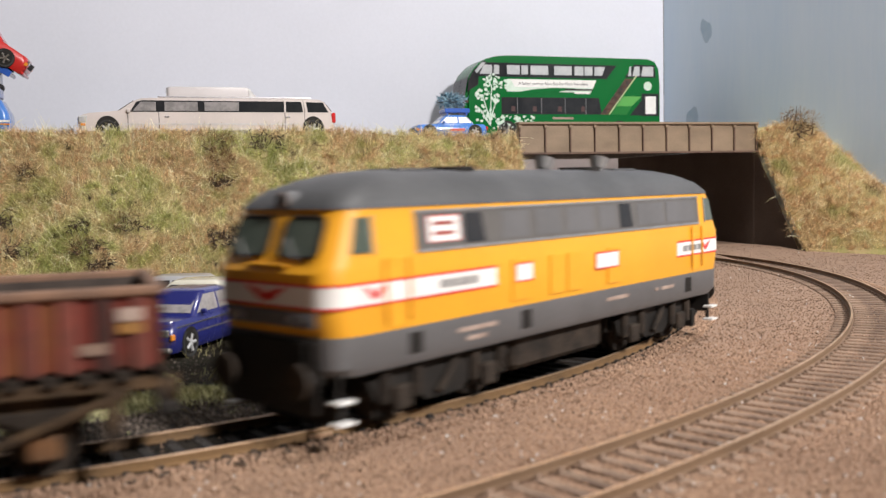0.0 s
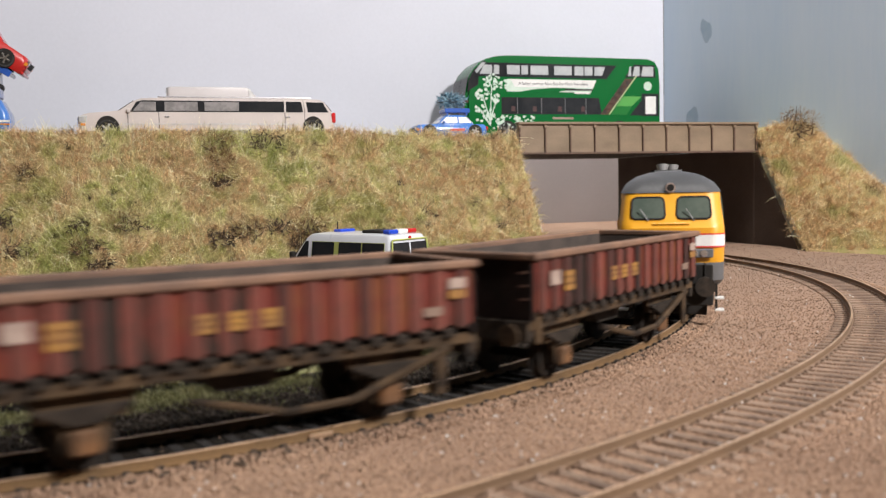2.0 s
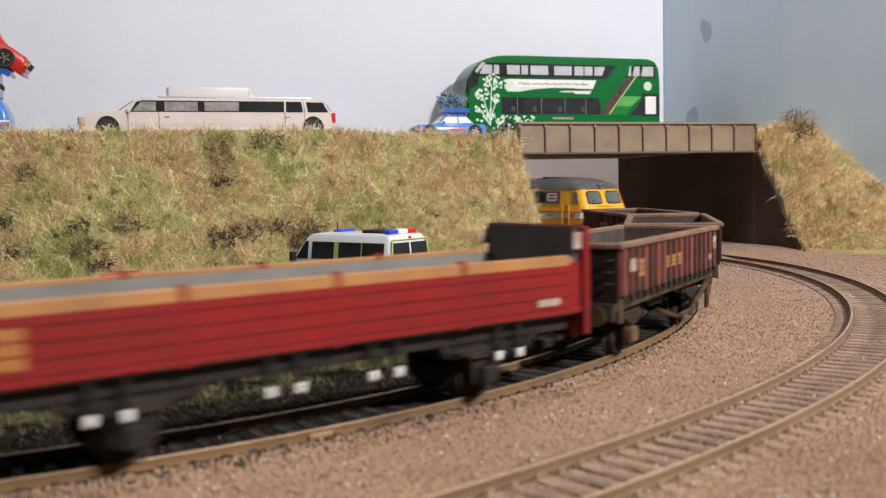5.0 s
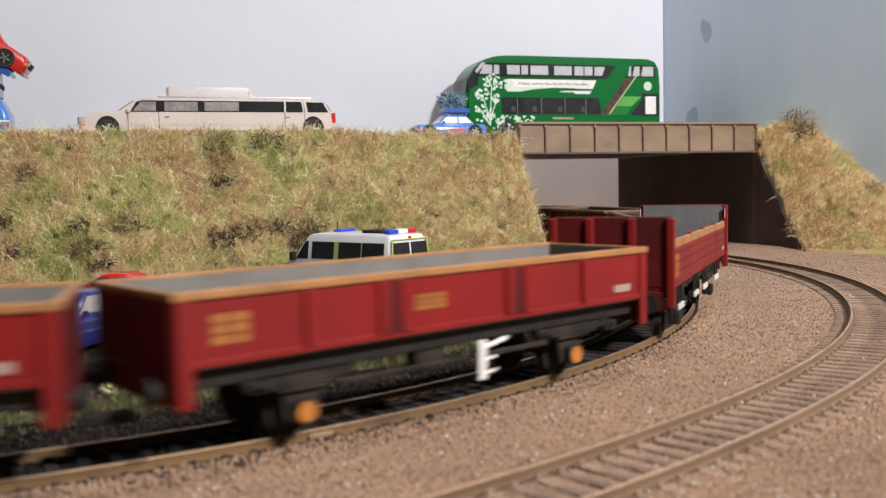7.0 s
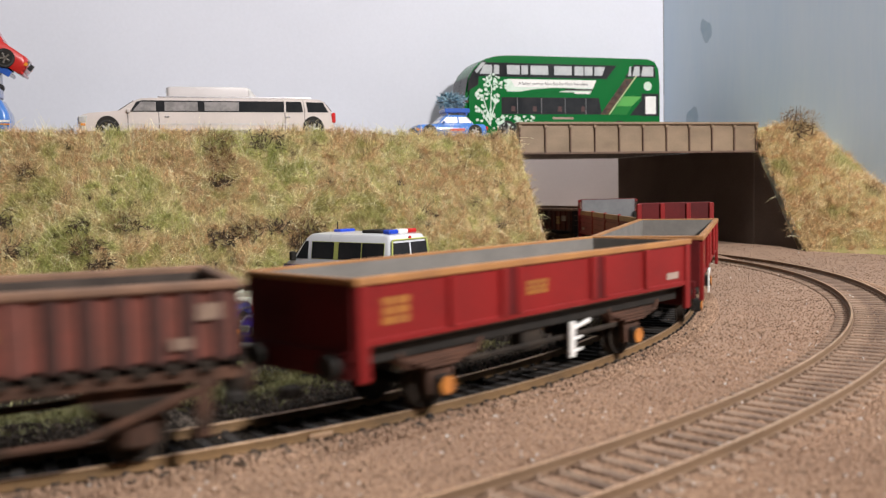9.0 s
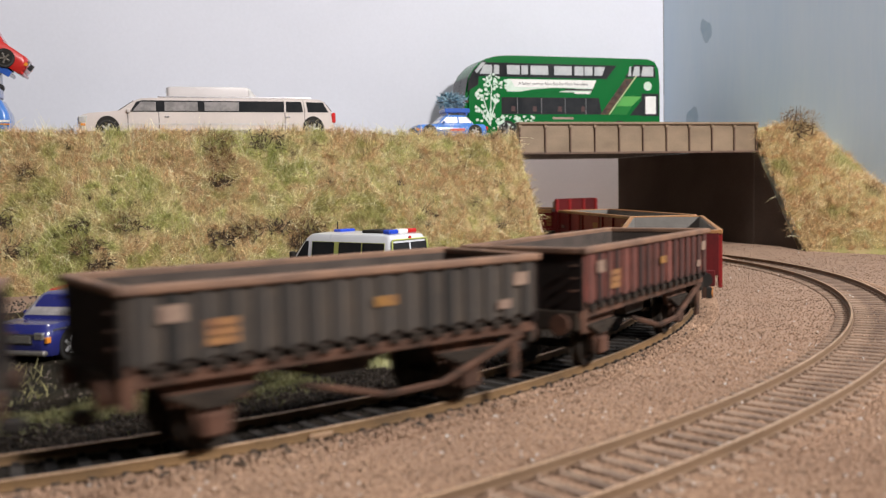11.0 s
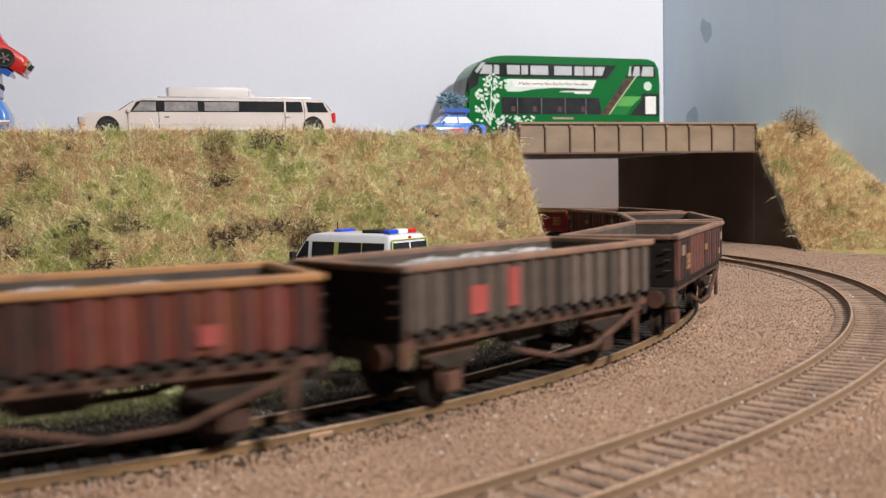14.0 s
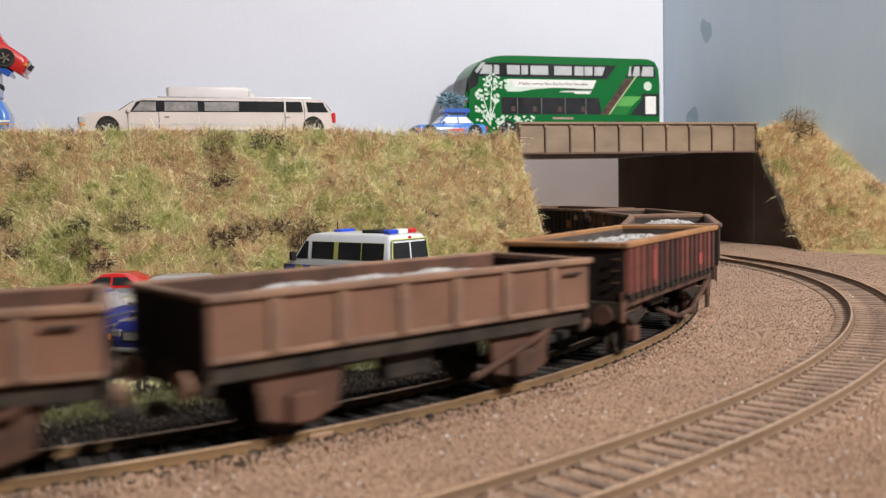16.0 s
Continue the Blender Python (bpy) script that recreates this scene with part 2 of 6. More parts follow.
def road_pose(a, b, z, turn=0.0):
    x, y = road(a, b)
    return mm(x, y, z, 0, 0, ROAD_ANGLE + turn)


# ---- structure: room, baseboard, backdrop ----
ROAD_Z = 78.0


def board(name, points, z0, z1, mat, label, category):
    ob = part(name, prism(points, z0, z1, "z"), mat)
    return tagged(ob, label, category, kind="structure")


def wall_strip(name, a, b, z0, z1, thick, mat, label):
    """A wall from plan point a to b, thick to its left."""
    d = (Vector(b) - Vector(a)).normalized()
    n = Vector((-d.y, d.x)) * thick
    a, b = Vector(a), Vector(b)
    return board(name, [tuple(a), tuple(b), tuple(b + n), tuple(a + n)], z0, z1, mat, label, "wall")


def ground_height(x, y):
    """Nearly flat, banked up a little towards the embankment."""
    z = -2.75 + 0.4 * noise.noise((x * 0.012, y * 0.012, 3.0)) + 0.35 * noise.noise((x * 0.06, y * 0.06, 9.0))
    dx, dy = x - 50, y - 590
    a, b = dx * CA + dy * SA, -dx * SA + dy * CA
    if a > 60:
        z += 4.0 * min(1, max(0, (b + 75) / 50))
    return z


def make_ground():
    xs = np.concatenate([np.linspace(-1900, -320, 14)[:-1], np.linspace(-320, 330, 120), np.linspace(330, 1700, 14)[1:]])
    ys = np.concatenate([np.linspace(-1300, 40, 12)[:-1], np.linspace(40, 760, 130), np.linspace(760, 1700, 14)[1:]])
    v = np.array([(x, y, ground_height(x, y)) for y in ys for x in xs]) * MM
    nx, ny = len(xs), len(ys)
    f = np.array([(j * nx + i, j * nx + i + 1, (j + 1) * nx + i + 1, (j + 1) * nx + i) for j in range(ny - 1) for i in range(nx - 1)])
    me = plain_mesh("ground", v, f, M["ground"])
    for p in me.polygons:
        p.use_smooth = True
    tagged(new("ground", me), "brown granular ballast spread over the baseboard", "ground", kind="structure")


make_ground()
corner = (209.7, 861.0)
wall_strip("wall_back", corner, road(-900, 214), ROAD_Z - 2, 520, -6, M["wall"], "pale lilac-grey painted backdrop board")
WALL_X, WALL_Y = 0.42, -0.9075
wall_strip("wall_right", (corner[0] + 0.58, corner[1]), (corner[0] + 0.58 + WALL_X * 700, corner[1] + WALL_Y * 700), -6, 520, 8, M["blue_wall"], "grey-blue painted wall with brush marks")
for name, a, b in (("wall_west", (-1900, -1300), (-1900, 1700)), ("wall_north", (-1900, 1700), (1700, 1700)),
                   ("wall_east", (1700, 1700), (1700, -1300)), ("wall_south", (1700, -1300), (-1900, -1300))):
    wall_strip(name, a, b, -10, 1500, 20, M["room"], "plain taupe painted room wall")
board("ceiling", [(-1920, -1320), (1720, -1320), (1720, 1720), (-1920, 1720)], 1500, 1520, M["room"], "plain taupe painted ceiling", "ceiling")


def wall_mark(a_mm, z, w, h, tilt, mat, name, label):
    """A thin patch of paint on the blue wall, a_mm along it from the corner."""
    bm = bmesh.new()
    pts = []
    for i in range(22):
        t = 2 * math.pi * i / 22
        k = 1 + 0.12 * math.sin(3 * t + z) + 0.06 * math.sin(5 * t)
        pts.append((0.5 * w * k * math.cos(t), 0.5 * h * k * math.sin(t)))
    prism(pts, -0.05, 0.0, "y", bm)
    ob = part(name, bm, mat)
    x, y = corner[0] + 0.58 + WALL_X * a_mm, corner[1] + WALL_Y * a_mm
    ob.matrix_basis = mm(x - 0.12, y - 0.05, z, 0, tilt, math.degrees(math.atan2(WALL_Y, WALL_X)))
    return tagged(ob, label, "wall mark")


wall_mark(58, 178, 13, 21, -22, M["stain"], "paint_stain", "dark blue oval paint smudge on the blue wall")
wall_mark(40, 104, 16, 17, 20, M["stain"], "paint_stain", "faint blue paint smudge low on the blue wall")

# ---- embankments: soil core, then grass ----
A0 = -420.0


def crest(a):
    return ROAD_Z + (2.5 if a < -120 else 2.5 * max(0, (-a - 30) / 90) if a < -30 else 0)


def left_bank(a, q):
    """A point of the left embankment: q from 0 at the crest to 1 at the foot."""
    foot = -54 - 10 * max(0, min(1, (-a - 40) / 200))
    n1 = noise.noise((a * 0.018, q * 1.6, 4.0))
    n2 = noise.noise((a * 0.06, q * 5, 8.0))
    n3 = noise.noise((a * 0.16, q * 13, 2.0))
    b = foot * q + 3.0 * n3 + 8 * n1 * math.sin(math.pi * q) + 3.2 * n2
    z = crest(a) - (crest(a) + 4) * (q ** 1.12) + 3.5 * n2 * math.sin(math.pi * min(1, q + 0.1)) + 2.0 * n1
    x, y = road(a, b)
    return x, y, z


def right_bank(a, q):
    """The same beside the blue wall; a runs from the abutment to the wall."""
    far = 168 + 4 * math.sin(3 * q)
    side = (a - 184) / 70
    foot = -50 - 60 * max(0, side) ** 1.2
    n1 = noise.noise((a * 0.03, q * 2.0, 14.0))
    top = 80 + 6 * math.sin(math.pi * min(1, side * 1.3))
    top -= 45 * max(0.0, side - 0.62)
    b = foot * q + 3 * n1 * math.sin(math.pi * q)
    z = top - (top - 0.5) * (q ** (0.95 - 0.15 * side)) + 3 * n1 * math.sin(math.pi * q)
    x, y = road(a, b)
    return x, y, z


def bank_mesh(fn, a0, a1, na, nq, plateau):
    rows = []
    for i in range(na):
        a = a0 + (a1 - a0) * i / (na - 1)
        row = [fn(a, q / (nq - 1)) for q in range(nq)]
        x, y, z = row[0]
        row = [(*road(a, plateau), z - 0.5)] + row + [(row[-1][0] + 4 * SA, row[-1][1] - 4 * CA, -8.0)]
        rows.append(row)
    v = np.array(rows).reshape(-1, 3) * MM
    w = len(rows[0])
    f = np.array([(i * w + j, (i + 1) * w + j, (i + 1) * w + j + 1, i * w + j + 1) for i in range(na - 1) for j in range(w - 1)])
    return v, f


def blades(points, normals, lo, hi, width, rng, lean=0.75, rise=0.35):
    """Thin three-sided blades on the given roots (mm)."""
    n = len(points)
    up = normals + lean * rng.normal(size=(n, 3)) + np.array([0, 0, rise])
    up /= np.linalg.norm(up, axis=1)[:, None]
    length = rng.uniform(lo, hi, (n, 1)) * rng.uniform(0.7, 1.25, (n, 1))
    side = np.cross(up, rng.normal(size=(n, 3)))
    side /= np.linalg.norm(side, axis=1)[:, None] + 1e-9
    bend = np.cross(up, side) * length * rng.uniform(-0.35, 0.35, (n, 1))
    a, b = points - side * width, points + side * width
    mid = points + up * length * 0.55 + bend * 0.4
    c, d = mid - side * width * 0.7, mid + side * width * 0.7
    tip = points + up * length + bend - np.array([0, 0, 0.12]) * length
    v = np.stack([a, b, d, c, tip], 1).reshape(-1, 3) * MM
    k = np.arange(n)[:, None] * 5
    f = np.concatenate([k + np.array([[0, 1, 2]]), k + np.array([[0, 2, 3]]), k + np.array([[3, 2, 4]])])
    return v, f


def grow(name, fn, a0, a1, count, seed, label, lo=3.0, hi=7.0, q1=1.0, mat="grass", width=0.095, lean=0.55, rise=0.35, per_tuft=14):
    rng = np.random.default_rng(seed)
    na, nq = 90, 40
    grid = np.array([[fn(a0 + (a1 - a0) * i / na, q1 * q / nq) for q in range(nq + 1)] for i in range(na + 1)])
    u, w = rng.uniform(0, na - 1e-6, count), rng.uniform(-0.02, 1, count).clip(0, 1) * (nq - 1e-6)
    i, j = u.astype(int), w.astype(int)
    du, dw = (u - i)[:, None], (w - j)[:, None]
    p00, p10, p01 = grid[i, j], grid[i + 1, j], grid[i, j + 1]
    pts = p00 + (p10 - p00) * du + (p01 - p00) * dw
    nor = np.cross(p10 - p00, p01 - p00)
    nor /= np.linalg.norm(nor, axis=1)[:, None] + 1e-9
    nor *= np.where(nor[:, 2:] < 0, -1, 1)
    # tufts: some blades share a root and a direction
    tuft = rng.integers(0, max(1, count // per_tuft), count)
    loose = rng.uniform(0, 1, (count, 1)) < 0.35
    bias = rng.normal(size=(count, 3)) * 0.9
    pts = np.where(loose, pts, pts[tuft] + rng.normal(size=(count, 3)) * 0.7)
    nor = np.where(loose, nor, nor[tuft] + bias[tuft])
    nor /= np.linalg.norm(nor, axis=1)[:, None]
    v, f = blades(pts, nor, lo, hi, width, rng, lean, rise)
    ob = new(name, plain_mesh(name, v, f, M[mat]))
    return tagged(ob, label, "grass", kind="stuff")


v, f = bank_mesh(left_bank, A0, -2.0, 110, 22, 14)
tagged(new("embankment_left", plain_mesh("embankment_left", v, f, M["soil"])), "steep earth embankment below the model road", "embankment", kind="structure")
v, f = bank_mesh(right_bank, 181.6, 268.0, 28, 20, 105)
tagged(new("embankment_right", plain_mesh("embankment_right", v, f, M["soil"])), "earth embankment between bridge and blue wall", "embankment", kind="structure")
grow("static_grass", left_bank, -330, -2, 135000, 1, "mixed green, straw and rusty static grass on the embankment", 3.5, 8.0, per_tuft=40, lean=0.5, rise=0.1)
grow("static_grass", left_bank, -330, -2, 7000, 11, "long wispy straw fibres over the embankment grass", 7.0, 14.0, mat="straw", width=0.11, lean=0.9, per_tuft=5)
grow("static_grass", left_bank, -330, -2, 5000, 12, "dark brown root fibres low in the embankment grass", 3.0, 7.0, mat="twig", width=0.12, lean=0.9, per_tuft=60)
grow("static_grass", right_bank, 178.6, 264, 1600, 13, "long wispy straw fibres beside the bridge", 7.0, 12.0, mat="straw", width=0.11, lean=0.9, per_tuft=5)
grow("static_grass", right_bank, 178.6, 264, 42000, 2, "straw-coloured and rusty static grass beside the bridge", 3.5, 8.0, per_tuft=40, lean=0.5, rise=0.1, mat="rusty_grass")

# ---- bridge: deck, plate girder, abutments ----
board("road_deck", [road(-900, 2), road(183, 2), road(183, 212), road(-900, 212)], ROAD_Z - 9, ROAD_Z - 1, M["asphalt"], "dark card road deck over the tracks", "road")
board("upper_road", [road(-20, 118), road(183, 118), road(183, 211), road(-20, 211)], ROAD_Z - 0.9, ROAD_Z + 4.4, M["asphalt"], "dark raised card road along the backdrop", "road")
for name, k0, k1, lab in (("abutment_right", 4, 54, "dark brown card abutment wall"), ("abutment_right_rear", 54.0, 205, "dark card wall beneath the road")):
    off = 0.0 if k0 < 50 else 0.3
    board(name, [road(181 + off, k0), road(187 + off, k0), road(187 + off, k1), road(181 + off, k1)], -6, ROAD_Z - 9.2, M["abutment"], lab, "wall")
# wedge of card that closes the slope beside the track
bm = bmesh.new()
prism([(-47, -6), (4, -6), (4, 67), (2, 67)], 0, 0.4, "x", bm)
ob = tagged(part("abutment_wing", bm, M["abutment"]), "dark sloping card wing wall at the embankment cut", "wall", kind="structure")
ob.matrix_basis = road_pose(181.2, 0, 0)
bm = bmesh.new()
prism([(-56, -6), (4, -6), (4, 69), (-1, 69), (-5, 62)], 0, 2.0, "x", bm)
ob = tagged(part("abutment_wing", bm, M["plaster"]), "pale plaster edge of the embankment cut", "wall", kind="structure")
ob.matrix_basis = road_pose(-2.0, 0, 0)
board("abutment_left", [road(-2, 4), road(0, 4), road(0, 40), road(-2, 40)], -6, ROAD_Z - 9.2, M["abutment"], "dark card wall under the bridge end", "wall")
board("screen_behind_bridge", [road(60, 420), road(460, 420), road(460, 424), road(60, 424)], -6, 150, M["card"], "plain light grey card screen beyond the bridge", "wall")

girder = thing("plate_girder", "brown plate girder bridge parapet with vertical stiffeners", "bridge girder", at=road_pose(0, 0, 66))
part("web_plate", box(0, 180, 0, 3.0, 1.2, 19.5), M["girder"], girder)
part("top_flange", box(-0.6, 180.6, -2.2, 4, 19.5, 21.0, 0.25), M["girder"], girder)
part("bottom_flange", box(0, 180, -2.2, 4, 0, 1.4, 0.2), M["girder_dark"], girder, "dark rusty lower flange")
rib = part("stiffener", box(-0.45, 0.45, -1.5, 0.0, 1.4, 19.5, 0.12), M["girder_dark"], girder)
cap = part("stiffener_cap", box(-1.2, 1.2, -1.7, 0.0, 17.3, 19.4, 0.3), M["girder"], girder)
rib.matrix_basis = cap.matrix_basis = mm(0.8, 0, 0)
for i in range(1, 11):
    x = 0.8 + i * 17.85
    again(rib, mm(x, 0, 0))
    again(cap, mm(x, 0, 0))

# ---- track ----


def sweep(line, s0, s1, prof, step=6.0):
    rings = []
    n = int((s1 - s0) / step)
    for i in range(n + 1):
        s = s0 + (s1 - s0) * i / n
        rings.append([(*on_line(line, s, d)[:2], z) for d, z in prof])
    return loft(rings)


def track(line, s0, s1, label, rail_mat, sleeper_mat):
    t = thing("track", label, "railway track", group="curved tracks")
    for d in (-8.25, 8.25):
        prof = [(d - 0.6, -1.95), (d + 0.6, -1.95), (d + 0.6, -1.75), (d + 0.18, -1.6), (d + 0.18, -0.7), (d + 0.36, -0.55), (d + 0.36, -0.06),
                (d - 0.36, -0.06), (d - 0.36, -0.55), (d - 0.18, -0.7), (d - 0.18, -1.6), (d - 0.6, -1.75)]
        r = part("rail", sweep(line, s0, s1, prof), rail_mat, t, "rusty nickel-silver rail")
        part("rail_head", sweep(line, s0, s1, [(d - 0.34, -0.07), (d + 0.34, -0.07), (d + 0.28, 0.0), (d - 0.28, 0.0)]), M["rail_top"], r, "worn shiny rail head")
    base = part("sleeper", box(-1.15, 1.15, -13.8, 13.8, -3.8, -2.0, 0.2), M[sleeper_mat], t)
    chair = bmesh.new()
    for d in (-8.25, 8.25):
        for e in (-1.1, 1.1):
            box(-0.7, 0.7, d + e - 0.4, d + e + 0.4, -2.1, -1.45, 0.12, chair)
    chairs = part("rail_chair", chair, M[sleeper_mat], t)
    pitch, first = 5.6, True
    for i in range(int((s1 - s0) / pitch)):
        x, y, a = on_line(line, s0 + (i + 0.5) * pitch)
        m = mm(x, y, 0, 0, 0, math.degrees(a) + random.uniform(-1.2, 1.2))
        if first:
            base.matrix_basis = chairs.matrix_basis = m
            first = False
        else:
            again(base, m)
            again(chairs, m)
    return t


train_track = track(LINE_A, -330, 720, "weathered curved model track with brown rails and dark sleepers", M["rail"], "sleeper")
x, y, a = on_line(LINE_A, 0.0, 8.25)
for e in (-0.75, 0.75):
    joiner = part("rail_joiner", box(-2.6, 2.6, e - 0.2, e + 0.2, -1.75, -0.7, 0.1), M["rail_top"], train_track, "shiny metal rail joiner")
    joiner.matrix_basis = mm(x, y, 0, 0, 0, math.degrees(a))
track(LINE_B, -160, 640, "empty curved model track with grey-brown sleepers in ballast", M["rail_dark"], "sleeper_pale")


# ---- ballast grains ----
def grains(name, count, seed, where, size, mat, label):
    rng = np.random.default_rng(seed)
    pts = where(rng, count)
    n = len(pts)
    base = np.array([(1, 0, 0), (-0.5, 0.87, 0), (-0.5, -0.87, 0), (0.1, 0.05, 0.85), (0.0, 0.1, -0.8)])
    v = base[None] * rng.uniform(0.55, 1.3, (n, 5, 1)) * rng.uniform(size[0], size[1], (n, 1, 1))
    a = rng.uniform(0, 6.28, n)
    c, s = np.cos(a)[:, None], np.sin(a)[:, None]
    tilt = rng.uniform(-0.9, 0.9, n)[:, None]
    x, y, z = v[..., 0], v[..., 1], v[..., 2]
    y, z = y * np.cos(tilt) - z * np.sin(tilt), y * np.sin(tilt) + z * np.cos(tilt)
    v = np.stack([x * c - y * s, x * s + y * c, z], -1) + pts[:, None]
    f0 = np.array([(0, 1, 3), (1, 2, 3), (2, 0, 3), (1, 0, 4), (2, 1, 4), (0, 2, 4)])
    f = (np.arange(n)[:, None, None] * 5 + f0[None]).reshape(-1, 3)
    ob = new(name, plain_mesh(name, v.reshape(-1, 3) * MM, f, mat))
    return tagged(ob, label, "ballast", kind="stuff")


def line_distance(line, x, y):
    ss, lx, ly, h = line
    keep = (ss > -420) & (ss < 760)
    d2 = (x[:, None] - lx[keep][None, ::2]) ** 2 + (y[:, None] - ly[keep][None, ::2]) ** 2
    return np.sqrt(d2.min(1))


def open_ballast(rng, n, pale=True):
    d = np.exp(rng.uniform(math.log(105), math.log(640), n))
    x = d * rng.uniform(-0.52, 0.56, n)
    y = d
    da, db = line_distance(LINE_A, x, y), line_distance(LINE_B, x, y)
    keep = ((da > 10.5) | (rng.uniform(0, 1, n) < 0.008)) & ((db > 12.0) | (rng.uniform(0, 1, n) < 0.55))
    dx, dy = x - 50, y - 590
    b = -dx * SA + dy * CA
    keep &= b < 40
    cx, cy = x + 200, y - 430
    inner = np.hypot(cx, cy) < 285
    keep &= ~(inner & (da > 16) & (x < 40))
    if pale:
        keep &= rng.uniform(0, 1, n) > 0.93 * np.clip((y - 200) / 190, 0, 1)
    x, y = x[keep], y[keep]
    z = np.array([ground_height(p, q) for p, q in zip(x, y)]) + 0.25
    near = (np.minimum(da[keep], db[keep]) < 16)
    z = np.where(near, np.maximum(z, -2.25), z)
    return np.stack([x, y, z], 1)


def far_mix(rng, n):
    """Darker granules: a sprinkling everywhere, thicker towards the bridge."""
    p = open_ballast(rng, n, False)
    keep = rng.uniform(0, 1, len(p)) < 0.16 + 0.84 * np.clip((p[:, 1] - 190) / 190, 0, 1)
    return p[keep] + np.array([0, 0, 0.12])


def track_ballast(rng, n):
    s = rng.uniform(-330, 700, n)
    d = rng.uniform(-15.5, 8.2, n)
    p = np.array([on_line(LINE_A, a, b)[:2] for a, b in zip(s, d)])
    return np.column_stack([p, np.full(n, -2.6) + rng.uniform(-0.3, 0.3, n)])


def cinders(rng, n):
    s, d = rng.uniform(-330, 420, n), rng.uniform(-40, -11, n)
    p = np.array([on_line(LINE_A, a, b)[:2] for a, b in zip(s, d)])
    return np.column_stack([p, -2.15 + rng.uniform(-0.2, 0.2, n)])


def shoulder(rng, n):
    out = []
    for line, s1, inner in ((LINE_A, 600, 10.0), (LINE_B, 560, 11.2)):
        s, d = rng.uniform(-170, s1, n // 2), rng.uniform(inner, 17.5, n // 2)
        d = np.where((rng.uniform(0, 1, n // 2) < 0.5) & (line is LINE_B), -d, d)
        p = np.array([on_line(line, a, b)[:2] for a, b in zip(s, d)])
        out.append(np.column_stack([p, (-1.8 if line is LINE_A else -2.0) - 0.06 * np.abs(d - 11) + rng.uniform(-0.2, 0.15, n // 2)]))
    return np.concatenate(out)


def yard(rng, n):
    x, y = rng.uniform(-200, 70, n), rng.uniform(200, 540, n)
    da = line_distance(LINE_A, x, y)
    keep = (np.hypot(x + 200, y - 430) < 300) & (da > 15)
    x, y = x[keep], y[keep]
    z = np.full(len(x), -2.2)
    return np.stack([x, y, z], 1)


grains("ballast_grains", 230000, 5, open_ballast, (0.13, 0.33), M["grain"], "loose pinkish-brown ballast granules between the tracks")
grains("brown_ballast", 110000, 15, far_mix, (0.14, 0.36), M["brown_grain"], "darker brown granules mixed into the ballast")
grains("dark_specks", 1500, 25, lambda r, n: open_ballast(r, n, False) + np.array([0, 0, 0.2]), (0.16, 0.36), M["dark_grain"], "scattered black specks among the ballast")
grains("pale_specks", 900, 35, lambda r, n: open_ballast(r, n, False) + np.array([0, 0, 0.25]), (0.18, 0.4), M["white"], "a few white chips among the ballast")
grains("shoulder_ballast", 34000, 9, shoulder, (0.22, 0.5), M["grain"], "brown ballast heaped along the sleeper ends")
ob = part("yard_earth", sweep(LINE_A, -330, 330, [(-240, -3.4), (-32.5, -3.4), (-32.5, -2.35), (-240, -1.6)], 10.0), M["yard"])
tagged(ob, "yard earth inside the curve, darkened for the train's shade", "ground", kind="structure")
# Strip coloured near-black for the shade beneath and behind the train.
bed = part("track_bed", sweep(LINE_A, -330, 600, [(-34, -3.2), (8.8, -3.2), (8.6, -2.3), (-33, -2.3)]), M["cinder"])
tagged(bed, "dark cinder bed under the track, the train's shade in its colour", "track bed", kind="structure")
grains("cinder_grains", 22000, 19, cinders, (0.3, 0.65), M["grey_grit"], "loose grey-brown grit inside the curve")
grains("dark_ballast", 14000, 6, track_ballast, (0.4, 0.8), M["dark_grain"], "dark ballast between the rails, the train's shade in its colour")
grains("yard_grit", 16000, 7, yard, (0.3, 0.7), M["grey_grit"], "grey-brown grit of the yard inside the curve")


def yard_grass():
    rng = np.random.default_rng(8)
    p = yard(rng, 16000)
    w = np.array([noise.noise((x * 0.03, y * 0.03, 20.0)) for x, y, z in p])
    p = p[w > 0.08]
    v, f = blades(p, np.tile([0, 0, 1.0], (len(p), 1)), 2.0, 4.5, 0.14, rng)
    tagged(new("yard_grass", plain_mesh("yard_grass", v, f, M["yard_grass"])), "patchy dull green grass of the yard", "grass", kind="stuff")


yard_grass()


def verge_grass():
    """A pale green strip between the yard and the grit."""
    rng = np.random.default_rng(18)
    s, d = rng.uniform(-140, 110, 26000), rng.normal(-45, 6, 26000)
    w = np.array([noise.noise((a * 0.035, b * 0.06, 33.0)) for a, b in zip(s, d)])
    s, d = s[w > -0.12], d[w > -0.12]
    p = np.array([(*on_line(LINE_A, a, b)[:2], -2.3) for a, b in zip(s, d)])
    v, f = blades(p, np.tile([0, 0, 1.0], (len(p), 1)), 0.8, 2.2, 0.13, rng, 0.9)
    tagged(new("verge_grass", plain_mesh("verge_grass", v, f, M["lime"])), "pale lime-green grass strip beside the track", "grass", kind="stuff")


verge_grass()


